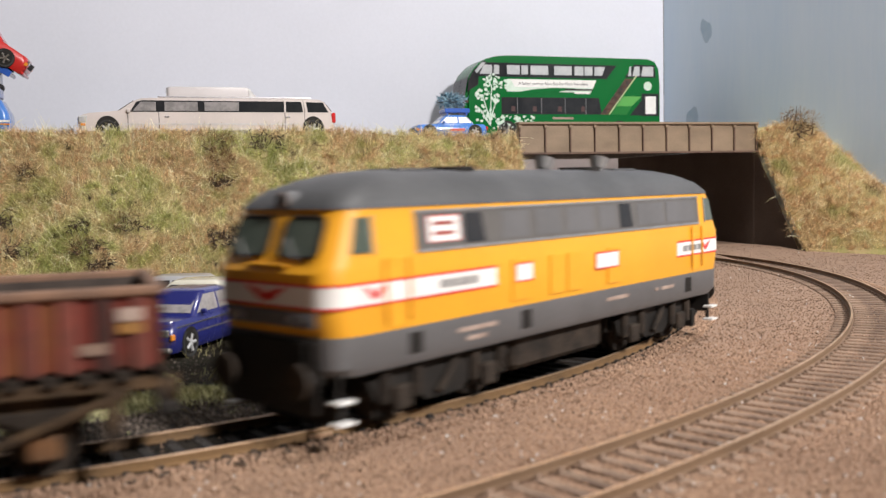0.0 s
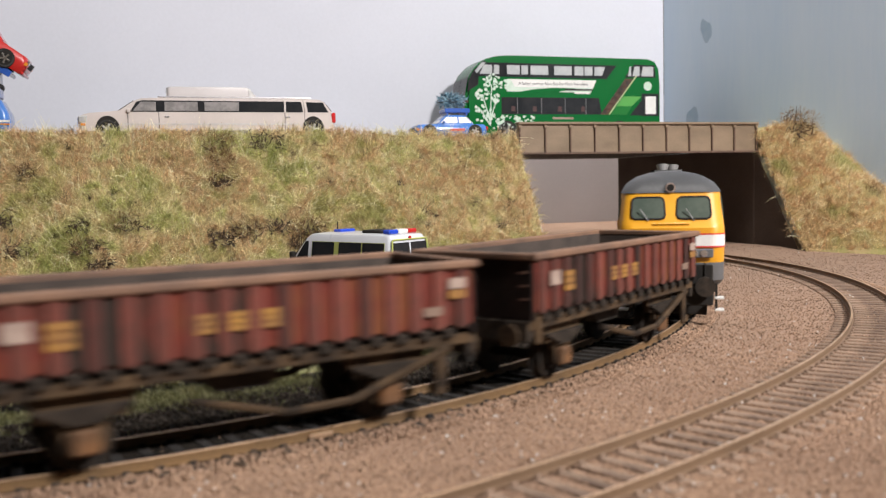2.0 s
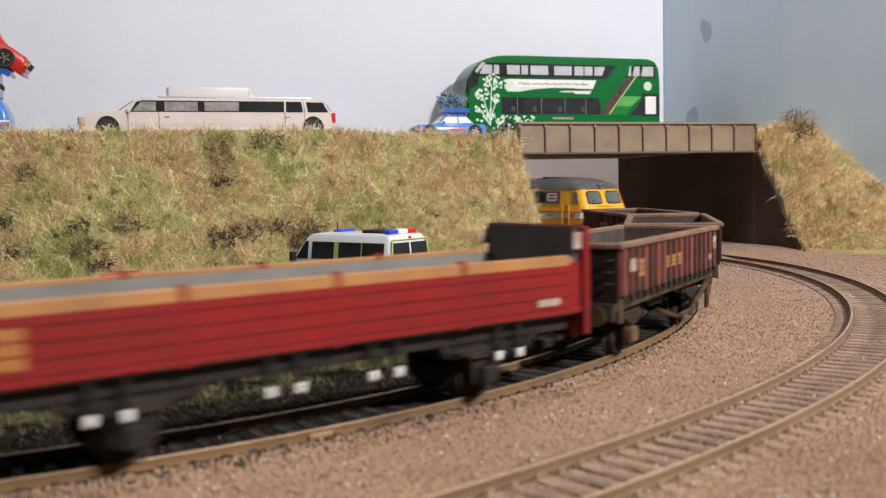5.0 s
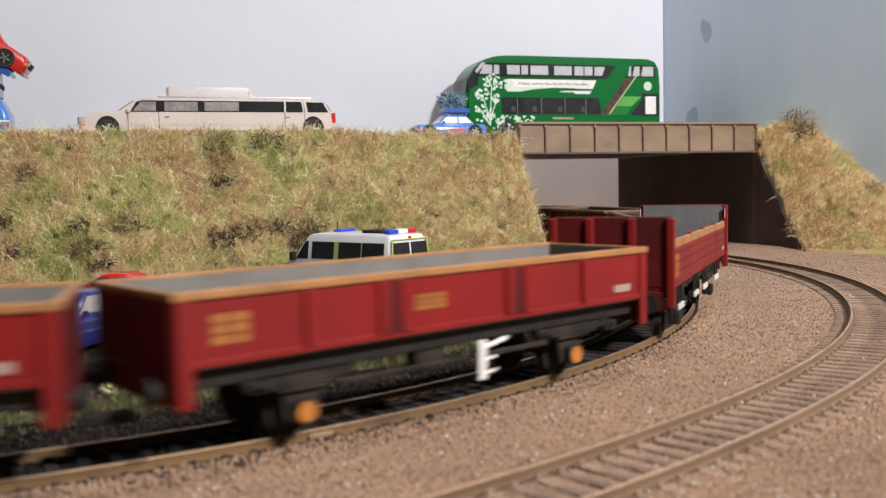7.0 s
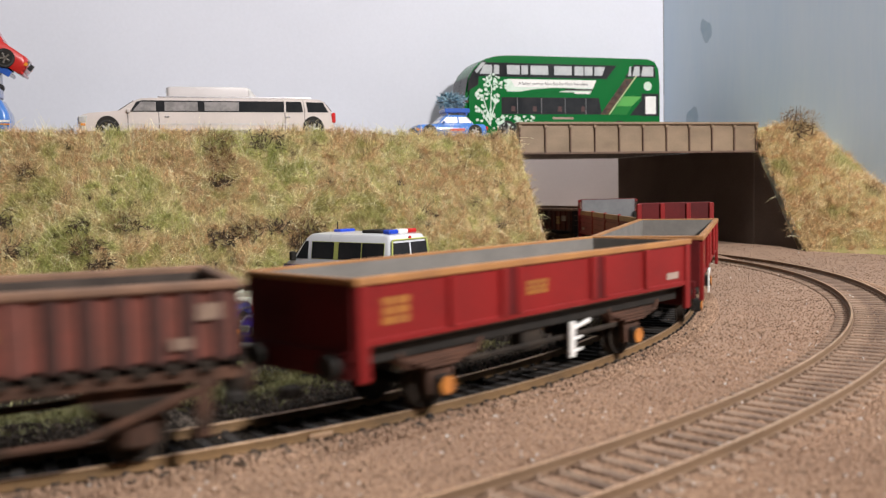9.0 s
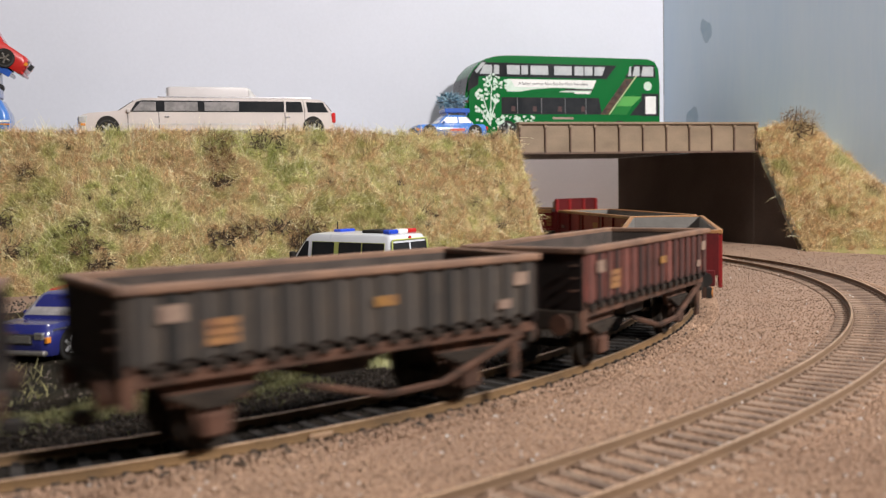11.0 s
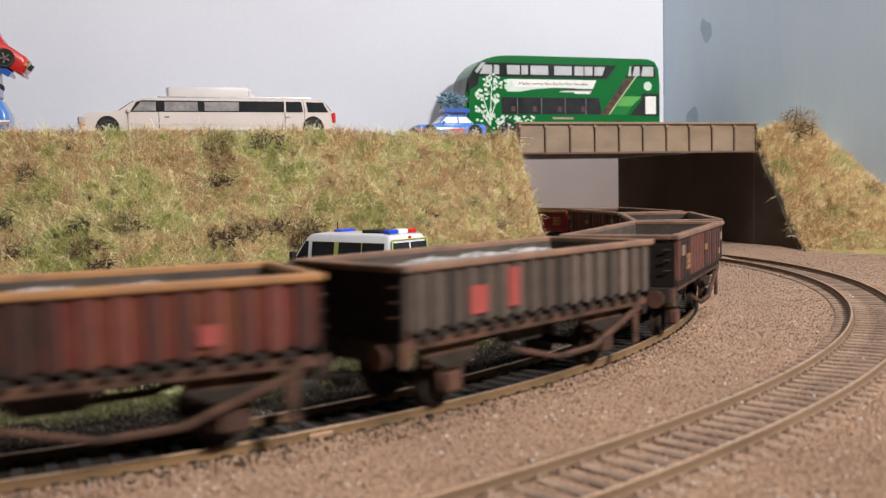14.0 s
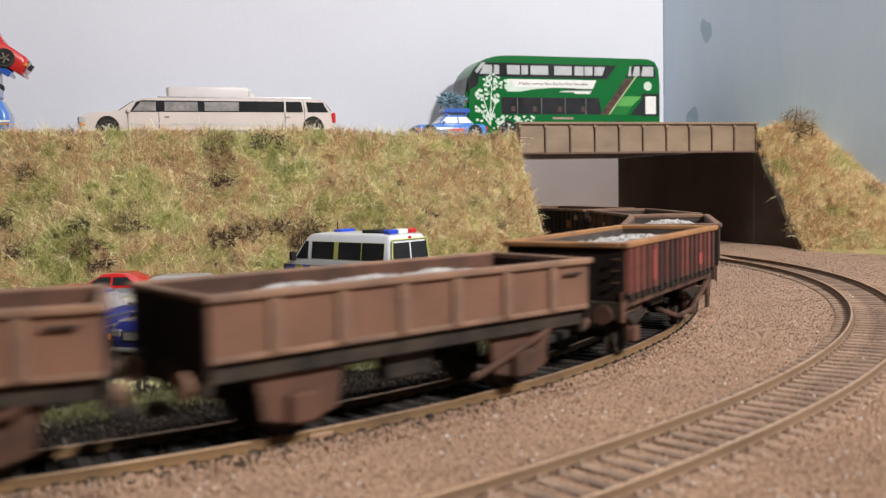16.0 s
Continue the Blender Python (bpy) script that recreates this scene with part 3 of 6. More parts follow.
# ---- train ----
RUST = {
    "red": material("rusty_red_wagon", (0.19, 0.038, 0.026), (0.085, 0.04, 0.027), 0.09, 1.0, 0.75, bump=0.4, random_value=0.6, contrast=0.9, specular=0.25),
    "brown": material("rusty_brown_wagon", (0.19, 0.095, 0.06), (0.11, 0.06, 0.042), 0.07, 1.0, 0.8, bump=0.4, random_value=0.2, contrast=0.9, specular=0.25),
    "maroon": material("faded_maroon_wagon", (0.17, 0.05, 0.038), (0.085, 0.038, 0.029), 0.08, 1.0, 0.8, bump=0.4, random_value=0.4, contrast=0.9, specular=0.25),
    "black": material("weathered_black_wagon", (0.030, 0.027, 0.025), (0.058, 0.045, 0.035), 0.08, 1.0, 0.75, bump=0.4, random_value=0.35, contrast=0.9, specular=0.25),
    "grey": material("weathered_grey_wagon", (0.145, 0.104, 0.079), (0.085, 0.062, 0.049), 0.08, 1.0, 0.8, bump=0.4, random_value=0.35, contrast=0.9, specular=0.25),
    "rusty": material("rusted_wagon", (0.13, 0.040, 0.027), (0.078, 0.031, 0.022), 0.08, 1.0, 0.8, bump=0.4, random_value=0.35, contrast=0.9, specular=0.25),
}
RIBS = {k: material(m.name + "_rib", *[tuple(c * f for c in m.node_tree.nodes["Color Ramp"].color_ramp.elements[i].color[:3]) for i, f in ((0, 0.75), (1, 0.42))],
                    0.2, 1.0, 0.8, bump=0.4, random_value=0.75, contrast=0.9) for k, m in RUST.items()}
RUST["red"] = material("streaked_red_wagon", (0, 0, 0), None, 0.05, 0.6, 0.75, bump=0.4, random_value=0.3, stretch=(1, 1, 0.3), specular=0.25,
                       stops=[(0.40, (0.020, 0.014, 0.011)), (0.48, (0.055, 0.019, 0.013)), (0.56, (0.110, 0.020, 0.014)), (0.68, (0.125, 0.042, 0.017))])
# Grimy wagon ends turned from the lamp; their shade is in this colour.
M["end_shade"] = material("grimy_end", (0.018, 0.010, 0.009), (0.011, 0.008, 0.007), 0.1, 1.0, 0.85, bump=0.3, specular=0.2)
M["rim_orange"] = material("worn_orange_rim", (0.33, 0.155, 0.05), (0.17, 0.085, 0.04), 0.1, 1.2, 0.7, bump=0.4, contrast=0.8)
M["rim_brown"] = material("worn_brown_rim", (0.21, 0.115, 0.07), (0.12, 0.07, 0.048), 0.1, 1.2, 0.75, bump=0.4)
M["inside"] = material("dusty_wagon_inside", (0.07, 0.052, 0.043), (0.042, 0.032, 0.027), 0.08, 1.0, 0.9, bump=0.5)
M["rust_gear"] = material("rusty_gear", (0.10, 0.048, 0.032), (0.05, 0.028, 0.02), 0.1, 1.2, 0.85, bump=0.4, specular=0.25)
M["rust_box"] = material("orange_rust", (0.17, 0.075, 0.025), (0.09, 0.045, 0.02), 0.2, 1.0, 0.7, bump=0.3)
M["load"] = material("grey_stone_load", (0.46, 0.45, 0.44), (0.30, 0.285, 0.275), 0.3, 2.0, 0.9, bump=0.3, island=0.35)
M["frame"] = material("dirty_underframe", (0.085, 0.052, 0.027), (0.02, 0.014, 0.010), 0.12, 1.2, 0.85, bump=0.4, specular=0.25)
M["rust_frame"] = material("rusty_underframe", (0.105, 0.052, 0.034), (0.035, 0.021, 0.015), 0.12, 1.2, 0.85, bump=0.4, specular=0.25)
M["gear"] = material("grimy_running_gear", (0.042, 0.031, 0.023), (0.016, 0.013, 0.011), 0.15, 1.2, 0.85, bump=0.4, specular=0.25)
M["gold"] = material("worn_yellow_print", (0.34, 0.17, 0.03), (0.20, 0.095, 0.03), 0.3, 2.0, 0.6, bump=0)
M["orange_print"] = material("faded_orange_print", (0.32, 0.125, 0.02), (0.25, 0.085, 0.018), 0.3, 2.0, 0.6, bump=0)
M["faint_gold"] = material("faint_yellow_print", (0.25, 0.12, 0.04), (0.15, 0.065, 0.03), 0.3, 2.0, 0.7, bump=0)
M["dull_white"] = material("dirty_white_print", (0.38, 0.29, 0.24), (0.25, 0.18, 0.15), 0.3, 2.0, 0.7, bump=0)
M["faint_print"] = material("faint_print", (0.24, 0.165, 0.12), (0.17, 0.11, 0.085), 0.3, 2.0, 0.7, bump=0)
M["patch_red"] = material("fresh_red_patch", (0.30, 0.05, 0.04), (0.22, 0.04, 0.033), 0.2, 1.5, 0.6, bump=0.1)
M["clean_red"] = material("clean_red_paint", (0.21, 0.011, 0.011), (0.16, 0.010, 0.010), 0.05, 1.0, 0.5, bump=0.08, specular=0.25)
# Dark red for plates and joints; on the ends it carries painted shade.
M["deep_red"] = material("dark_red_steel", (0.10, 0.008, 0.009), (0.06, 0.006, 0.007), 0.05, 1.0, 0.6, bump=0.1, specular=0.2)
M["orange"] = material("orange_edge_paint", (0.36, 0.17, 0.055), (0.26, 0.12, 0.045), 0.1, 1.0, 0.5, bump=0.05)
M["bearing"] = material("orange_bearing_paint", (0.52, 0.20, 0.035), (0.40, 0.14, 0.03), 0.2, 1.0, 0.5, bump=0.05)
M["floor_grey"] = material("grey_wagon_inside", (0.19, 0.175, 0.16), (0.14, 0.13, 0.12), 0.06, 0.8, 0.7, bump=0.15)
M["end_grey"] = material("dark_grey_end", (0.15, 0.15, 0.155), (0.11, 0.11, 0.115), 0.06, 0.8, 0.6, bump=0.1)


AXLES = []


def wheelset(parent, x, r=5.2, mat="gear"):
    """Two wheels and an axle, turning parts of the vehicle."""
    ax = part("axle", tube((0, -8, 0), (0, 8, 0), 1.1), M["black"], parent)
    ax.matrix_basis = mm(x, 0, r)
    AXLES.append((ax, x, r))
    for k in (-1, 1):
        w = part("wheel", disc_wheel(r, 2.6, 0.7), M["gear"], ax, smooth=35)
        w.matrix_basis = mm(0, k * 8.3, 0, 0, 0, 0 if k < 0 else 180)
    return ax


def buffers(parent, half, z, mat):
    for k in (-1, 1):
        for y in (-11.3, 11.3):
            bm = tube((k * half, y, z), (k * (half + 1.6), y, z), 1.7, 10)
            tube((k * (half + 1.5), y, z), (k * (half + 2.4), y, z), 2.6, 12, bm=bm)
            part("buffer", bm, M[mat], parent)
    for k in (-1, 1):
        bm = box(k * half, k * (half + 4), -1.6, 1.6, 6.4, 8.6, 0.3)
        part("coupling", bm, M["black"], parent)


def lettering(parent, x0, x1, z0, z1, y, mat, n=3, name="lettering", gap=0.25):
    """Bars in place of writing; n blocks side by side."""
    for k in (-1, 1):
        bm = bmesh.new()
        w = (x1 - x0) / n
        for i in range(n):
            a, b = x0 + i * w, x0 + (i + 1 - gap) * w
            h = (z1 - z0) / 3
            for j in range(3):
                box(a, b, k * y - 0.06, k * y + 0.06, z0 + j * h, z0 + (j + 0.84) * h, bm=bm)
        part(name, bm, M[mat], parent)


def plate(parent, x0, x1, z0, z1, y, mat, name="painted_panel", sides=(-1, 1)):
    for k in sides:
        part(name, box(x0, x1, k * y - 0.07, k * y + 0.07, z0, z1), M[mat], parent)


def ribbed_wagon(label, paint, rim, load=False, marks="plain", group="ribbed spoil wagons", hl=47.5):
    """A short two-axle open wagon with ribbed sides. It points along +x."""
    t = thing("open_wagon", label, "railway wagon", group=group)
    hw, z0, z1 = 16.6, 18.6, 31.8
    under = "frame" if marks == "full" else "rust_frame"
    body = part("tub", box(-hl, hl, -hw, -hw + 1.0, z0, z1 - 1, 0.1), RUST[paint], t)
    part("tub_side", box(-hl, hl, hw - 1.0, hw, z0, z1 - 1, 0.1), RUST[paint], t)
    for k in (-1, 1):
        part("tub_end", box(k * hl - 0.6, k * hl + 0.6, -hw, hw, z0 - 2, z1 - 1, 0.2), M["end_shade"], t, "grimy wagon end with shade in its dark colour")
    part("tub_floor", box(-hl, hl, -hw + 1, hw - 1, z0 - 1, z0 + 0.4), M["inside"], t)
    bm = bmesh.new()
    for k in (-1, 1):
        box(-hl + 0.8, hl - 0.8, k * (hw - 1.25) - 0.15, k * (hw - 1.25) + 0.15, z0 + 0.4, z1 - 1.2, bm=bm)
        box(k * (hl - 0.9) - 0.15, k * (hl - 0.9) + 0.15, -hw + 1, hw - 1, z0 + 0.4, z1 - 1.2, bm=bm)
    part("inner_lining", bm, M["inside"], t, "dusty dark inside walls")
    for k in (-1, 1):
        part("side_rim", box(-hl - 1.0, hl + 1.0, k * hw - 1.3, k * hw + 1.3, z1 - 1.6, z1, 0.35), M[rim], t)
        part("end_rim", box(k * hl - 1.2, k * hl + 1.2, -hw + 1.2, hw - 1.2, z1 - 1.55, z1 - 0.05, 0.3), M[rim], t)
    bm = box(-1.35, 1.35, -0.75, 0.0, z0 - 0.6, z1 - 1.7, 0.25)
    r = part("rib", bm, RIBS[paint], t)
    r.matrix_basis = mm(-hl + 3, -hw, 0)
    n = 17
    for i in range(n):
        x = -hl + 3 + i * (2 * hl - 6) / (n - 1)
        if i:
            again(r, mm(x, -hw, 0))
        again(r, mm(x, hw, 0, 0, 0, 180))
    # hooks under the side, solebar and fittings
    lug = part("lug", box(-1.1, 1.1, -0.6, 0.0, z0 - 2.6, z0 - 0.9, 0.2), M["gear"], t)
    lug.matrix_basis = mm(-hl + 5.8, -hw + 0.5, 0)
    for i in range(1, n - 1):
        x = -hl + 5.8 + i * (2 * hl - 6) / (n - 1)
        again(lug, mm(x, -hw + 0.5, 0))
        again(lug, mm(x, hw - 0.5, 0, 0, 0, 180))
    for k in (-1, 1):
        part("solebar", box(-hl - 0.5, hl + 0.5, k * 14.6 - 0.9, k * 14.6 + 0.9, 14.2, 16.4, 0.25), M[under], t)
        part("headstock", box(k * hl - 0.9, k * hl + 0.9, -15.4, 15.4, 11.6, 16.5, 0.3), M["gear"], t)
    part("underfloor", box(-hl + 1, hl - 1, -13.5, 13.5, 14.0, z0 - 1.0), M["black"], t)
    for x in (-29, 29):
        wheelset(t, x)
        for k in (-1, 1):
            bm = prism([(x - 9.5, 14.4), (x + 9.5, 14.4), (x + 7.2, 9.6), (x + 3.8, 9.2), (x + 3.2, 4.2), (x - 3.2, 4.2), (x - 3.8, 9.2), (x - 7.2, 9.6)], k * 12.2 - 0.7, k * 12.2 + 0.7)
            part("axle_guard", bm, M[under], t)
            part("axle_box", box(x - 2.4, x + 2.4, k * 13.5 - 1.0, k * 13.5 + 1.0, 3.6, 8.0, 0.5), M["rust_box" if marks == "full" else "rust_gear"], t, "rusty axle box")
            bm = bmesh.new()
            for j in range(4):
                box(x - 8 + j * 1.7, x + 8 - j * 1.7, k * 13.4 - 0.9, k * 13.4 + 0.9, 11.2 - j * 0.75, 11.8 - j * 0.75, bm=bm)
            part("leaf_spring", bm, M["gear"], t)
    for k in (-1, 1):
        bm = tube((42, k * 15.6, 14.0), (20, k * 15.8, 6.4), 0.9, 6)
        tube((20, k * 15.8, 6.4), (6, k * 15.6, 6.0), 0.8, 6, bm=bm)
        tube((6, k * 15.6, 6.0), (-12, k * 14.8, 10.5), 0.7, 6, bm=bm)
        part("brake_lever", bm, M[under], t)
        part("lever_guide", box(38.5, 41, k * 15.7 - 0.5, k * 15.7 + 0.5, 4.6, 14.4, 0.2), M[under], t)
        bm = prism([(-9, 14), (7, 14), (5, 10.4), (-6, 10.4)], k * 9 - 2.0, k * 9 + 2.0)
        part("brake_cylinder", bm, M["gear"], t)
        part("side_step", box(-46, -43.5, k * 15.8 - 0.4, k * 15.8 + 0.4, 11.0, 19, 0.15), M[under], t)
    buffers(t, hl + 0.5, 13.3, "frame" if marks == "full" else "rust_gear")
    for k in (-1, 1):
        for y in (-1, 1):
            rungs = bmesh.new()
            for z in (21.5, 24.5, 27.5):
                tube((k * (hl + 0.5), y * 15.2, z), (k * (hl + 1.5), y * 15.2, z), 0.22, 5, bm=rungs)
                tube((k * (hl + 1.5), y * 15.2, z), (k * (hl + 1.5), y * 13.6, z), 0.22, 5, bm=rungs)
            part("end_rung", rungs, M["rust_gear"], t, "small rusty end rungs")
        hose = tube((k * (hl + 0.9), 4.2, 13.0), (k * (hl + 2.6), 4.6, 11.6), 0.55, 6)
        tube((k * (hl + 2.6), 4.6, 11.6), (k * (hl + 2.8), 5.0, 7.0), 0.55, 6, bm=hose)
        part("brake_hose", hose, M["black"], t)
    y = hw + 0.86
    if marks == "full":
        lettering(t, -11, 7, 22.4, 26.0, y, "gold", 3, "lettering", 0.42)
        plate(t, -hl + 6.0, -hl + 10.5, 24.0, 27.3, y, "dull_white", "data_panel")
        lettering(t, -hl + 12.5, -hl + 17, 22.2, 27.0, y, "gold", 1, "lettering", 0.0)
        plate(t, hl - 6.4, hl - 2.4, 26.2, 28.4, y, "dull_white", "data_panel")
        plate(t, hl - 6.4, hl - 2.4, 24.2, 25.9, y, "gold", "data_panel")
        plate(t, hl - 12.5, hl - 8.0, 21.0, 22.8, y, "faint_print", "data_panel")
    elif marks == "faint":
        plate(t, -hl + 6.0, -hl + 10.5, 25.2, 28.2, y, "faint_print", "data_panel")
        lettering(t, -hl + 14, -hl + 20, 20.5, 25.4, y, "faint_gold", 1, "lettering", 0.0)
        lettering(t, 3, 8, 24.0, 26.0, y, "gold", 1, "lettering", 0.0)
        plate(t, hl - 7.0, hl - 3.0, 25.2, 28.0, y, "faint_print", "data_panel")
        plate(t, hl - 11.5, hl - 8.0, 20.4, 22.4, y, "faint_print", "data_panel")
    elif marks == "patched":
        if rim != "rim_orange":
            plate(t, -hl + 18.5, -hl + 24, 20.0, 26.0, y, "patch_red")
            plate(t, -hl + 31, -hl + 35, 20.4, 29.0, y, "patch_red")
        else:
            plate(t, -hl + 21, -hl + 23, 20.0, 28.4, y, "patch_red")
            plate(t, hl - 22, hl - 18, 20.4, 24.0, y, "patch_red")
    if load:
        heap(t, hl - 6, hw - 3, z0, load)
    return t


def heap(parent, hl, hw, z0, height):
    """Loose stone piled along a wagon."""
    rng = np.random.default_rng(int(height * 100))
    n = 2600
    x, y = rng.uniform(-hl, hl, n), rng.uniform(-hw, hw, n)
    top = z0 + 4.0 + height * (1 - 0.6 * np.abs(y / hw) ** 3) * (0.88 + 0.12 * np.cos(2.2 * math.pi * x / hl) ** 2) * (1 - np.abs(x / hl) ** 6)
    pts = np.stack([x, y, top + rng.uniform(-0.2, 0.3, n)], 1)
    ob = grains("stone_load", n, 3, lambda r, c: pts, (0.55, 1.15), M["load"], "")
    for key in ("label", "category"):
        if key in ob:
            del ob[key]
    ob["label"] = "pale grey crushed stone load"
    ob.parent = parent
    rows = 14
    rings = []
    for i in range(rows + 1):
        xx = -hl - 3 + (2 * hl + 6) * i / rows
        e = max(0, 1 - abs(xx / hl) ** 6) * (0.88 + 0.12 * math.cos(2.2 * math.pi * xx / hl) ** 2)
        rings.append([(xx, -hw - 1.5, z0)] + [(xx, q * (hw + 1.5), z0 + 3.6 + height * e * (1 - 0.6 * abs(q) ** 3)) for q in (-1, -0.6, -0.2, 0.2, 0.6, 1)] + [(xx, hw + 1.5, z0)])
    part("load_core", loft(rings), M["load"], parent)


def panel_wagon(label, ends=False, group="red open wagons", gear="gear"):
    """A clean red two-axle open wagon with panelled sides and an orange top edge; ends: with high end walls and planked doors."""
    t = thing("open_wagon", label, "railway wagon", group=group)
    hl, hw, z0, z1 = 64.5, 16.6, 17.6, 30.4
    for k in (-1, 1):
        part("side_wall", box(-hl, hl, k * (hw - 0.5) - 0.5, k * (hw - 0.5) + 0.5, z0, z1 - 1.4, 0.1), M["clean_red"], t)
        part("end_wall", box(k * hl - 0.6, k * hl + 0.6, -hw + 0.6, hw - 0.6, z0 - 3, z1 - 0.6, 0.15), M["deep_red"], t)
        part("inner_lining", box(-hl + 0.8, hl - 0.8, k * (hw - 1.3) - 0.2, k * (hw - 1.3) + 0.2, z0, z1 - 0.6), M["floor_grey"], t)
        part("inner_end", box(k * (hl - 1.0) - 0.2, k * (hl - 1.0) + 0.2, -hw + 1.4, hw - 1.4, z0, z1 - 0.6), M["floor_grey"], t)
        part("lower_rail", box(-hl, hl, k * hw - 0.3, k * hw + 0.75, z0 - 0.5, z0 + 0.9, 0.2), M["clean_red"], t)
        part("solebar", box(-hl + 2, hl - 2, k * 12.9 - 0.8, k * 12.9 + 0.8, 13.0, 16.6, 0.2), M["black"], t)
        part("headstock", box(k * hl - 1, k * hl + 1, -14.8, 14.8, 11.0, 16.5, 0.3), M["deep_red"], t)
    part("floor", box(-hl, hl, -hw + 1, hw - 1, z0 - 1, z0 + 0.3), M["floor_grey"], t)
    part("underfloor", box(-hl + 2, hl - 2, -13, 13, 13.5, z0 - 1), M["black"], t)
    if not ends:
        for k in (-1, 1):
            part("top_edge", box(-hl - 0.6, hl + 0.6, k * (hw - 0.2) - 0.9, k * (hw - 0.2) + 0.9, z1 - 1.6, z1, 0.25), M["orange"], t)
            part("end_edge", box(k * hl - 0.7, k * hl + 0.7, -hw + 0.8, hw - 0.8, z1 - 1.5, z1 - 0.1, 0.2), M["orange"], t)
        post = part("stanchion", box(-1.0, 1.0, -0.9, 0.0, z0 + 0.6, z1 - 1.7, 0.25), M["clean_red"], t)
        xs = [-38.5, -21.5, -16, 14, 19.5, 40]
        post.matrix_basis = mm(xs[0], -hw, 0)
        for i, x in enumerate(xs):
            if i:
                again(post, mm(x, -hw, 0))
            again(post, mm(x, hw, 0, 0, 0, 180))
        for x in (-18.7, 16.8):
            for k in (-1, 1):
                part("side_plate", box(x - 3.6, x + 3.6, k * hw - 0.45, k * hw + 0.45, z0 + 0.6, z1 - 1.3, 0.1), M["deep_red"], t)
        for x in (-hl + 1.3, hl - 1.3):
            for k in (-1, 1):
                part("corner_post", box(x - 1.4, x + 1.4, k * hw - 0.6, k * hw + 0.8, 10.4, z1 - 1.6, 0.25), M["clean_red"], t)
        lettering(t, -hl + 6.4, -hl + 14, 20.8, 26.4, hw + 0.12, "orange_print", 2, "lettering", 0.1)
        lettering(t, -13, -4.6, 22.0, 25.4, hw + 0.12, "orange_print", 4, "lettering", 0.12)
        plate(t, hl - 13, hl - 6.5, 19.6, 21.4, hw + 0.12, "dull_white", "data_panel")
    else:
        for k in (-1, 1):
            for x0, x1 in ((-60.5, -30.6), (-29.4, -0.6), (0.6, 29.4), (30.6, 60.5)):
                d = part("drop_door", box(x0, x1, k * hw - 0.4, k * hw + 0.5, z0 + 1, z1 - 0.4, 0.15), M["clean_red"], t)
                bm = bmesh.new()
                for j in range(1, 4):
                    z = z0 + 1 + j * 2.7
                    box(x0 + 0.2, x1 - 0.2, k * hw + k * 0.42 - 0.14, k * hw + k * 0.42 + 0.14, z - 0.1, z + 0.1, bm=bm)
                part("plank_joint", bm, M["deep_red"], d)
                part("door_edge", box(x0, x1, k * hw - 0.5, k * hw + 0.65, z1 - 2.2, z1 + 0.3, 0.2), M["orange"], d, "orange door top")
            for x in (-30, 0, 30):
                bm = box(x - 0.8, x + 0.8, k * hw - 0.4, k * hw + 1.0, z0 - 1, z1 + 0.9, 0.2)
                box(x - 2.6, x + 2.6, k * hw - 0.3, k * hw + 1.0, z1 - 4.2, z1 - 2.9, 0.2, bm)
                part("door_latch", bm, M["clean_red"], t)
            part("high_end", box(k * hl - 0.8, k * hl + 0.8, -hw - 0.2, hw + 0.2, z0, z1 + 7.0, 0.35), M["deep_red"], t)
            part("end_lining", box(k * (hl - 1.1) - 0.2, k * (hl - 1.1) + 0.2, -hw + 0.8, hw - 0.8, z0, z1 + 6.6), M["end_grey"], t)
            for y in (-hw - 0.1, -6, 6, hw + 0.1):
                part("end_post", box(k * hl - 1.5 * (k < 0) - 0.2, k * hl + 1.5 * (k > 0) + 0.2, y - 1.1, y + 1.1, 12, z1 + 6.6, 0.3), M["clean_red"], t)
            plate(t, k * (hl - 1.4) - 1.4, k * (hl - 1.4) + 1.4, z1 + 1.6, z1 + 5.4, hw + 0.32, "dull_white", "data_panel")
        lettering(t, -hl + 4, -hl + 9, 20.0, 27.0, hw + 0.62, "orange_print", 1, "lettering", 0.0)
        plate(t, hl - 14, hl - 7.5, 19.6, 21.2, hw + 0.62, "dull_white", "data_panel")
        for x in (-46, -40, -14, -8, 8, 14, 40, 46):
            for k in (-1, 1):
                part("load_hook", box(x - 0.8, x + 0.8, k * 15.9 - 0.5, k * 15.9 + 0.5, 9.0, 11.0, 0.3), M["white"], t)
                part("hook_strap", box(x - 0.5, x + 0.5, k * 15.6 - 0.4, k * 15.6 + 0.4, 10.8, 16.6, 0.15), M["black"], t)
    for x in (-38.5, 38.5):
        wheelset(t, x, 5.4)
        for k in (-1, 1):
            bm = prism([(x - 14, 13.4), (x + 14, 13.4), (x + 11, 10.4), (x + 4, 9.6), (x + 3.4, 4.0), (x - 3.4, 4.0), (x - 4, 9.6), (x - 11, 10.4)], k * 12.4 - 0.7, k * 12.4 + 0.7)
            part("axle_guard", bm, M["black" if ends else gear], t)
            bm = bmesh.new()
            for j in range(3):
                box(x - 10 + j * 2.4, x + 10 - j * 2.4, k * 13.6 - 0.8, k * 13.6 + 0.8, 11.4 - j * 0.8, 12.0 - j * 0.8, bm=bm)
            for e in (-11, 11):
                tube((x + e, k * 13.6, 11.2), (x + e * 1.15, k * 13.6, 14.0), 0.7, 6, bm=bm)
            part("leaf_spring", bm, M[gear], t)
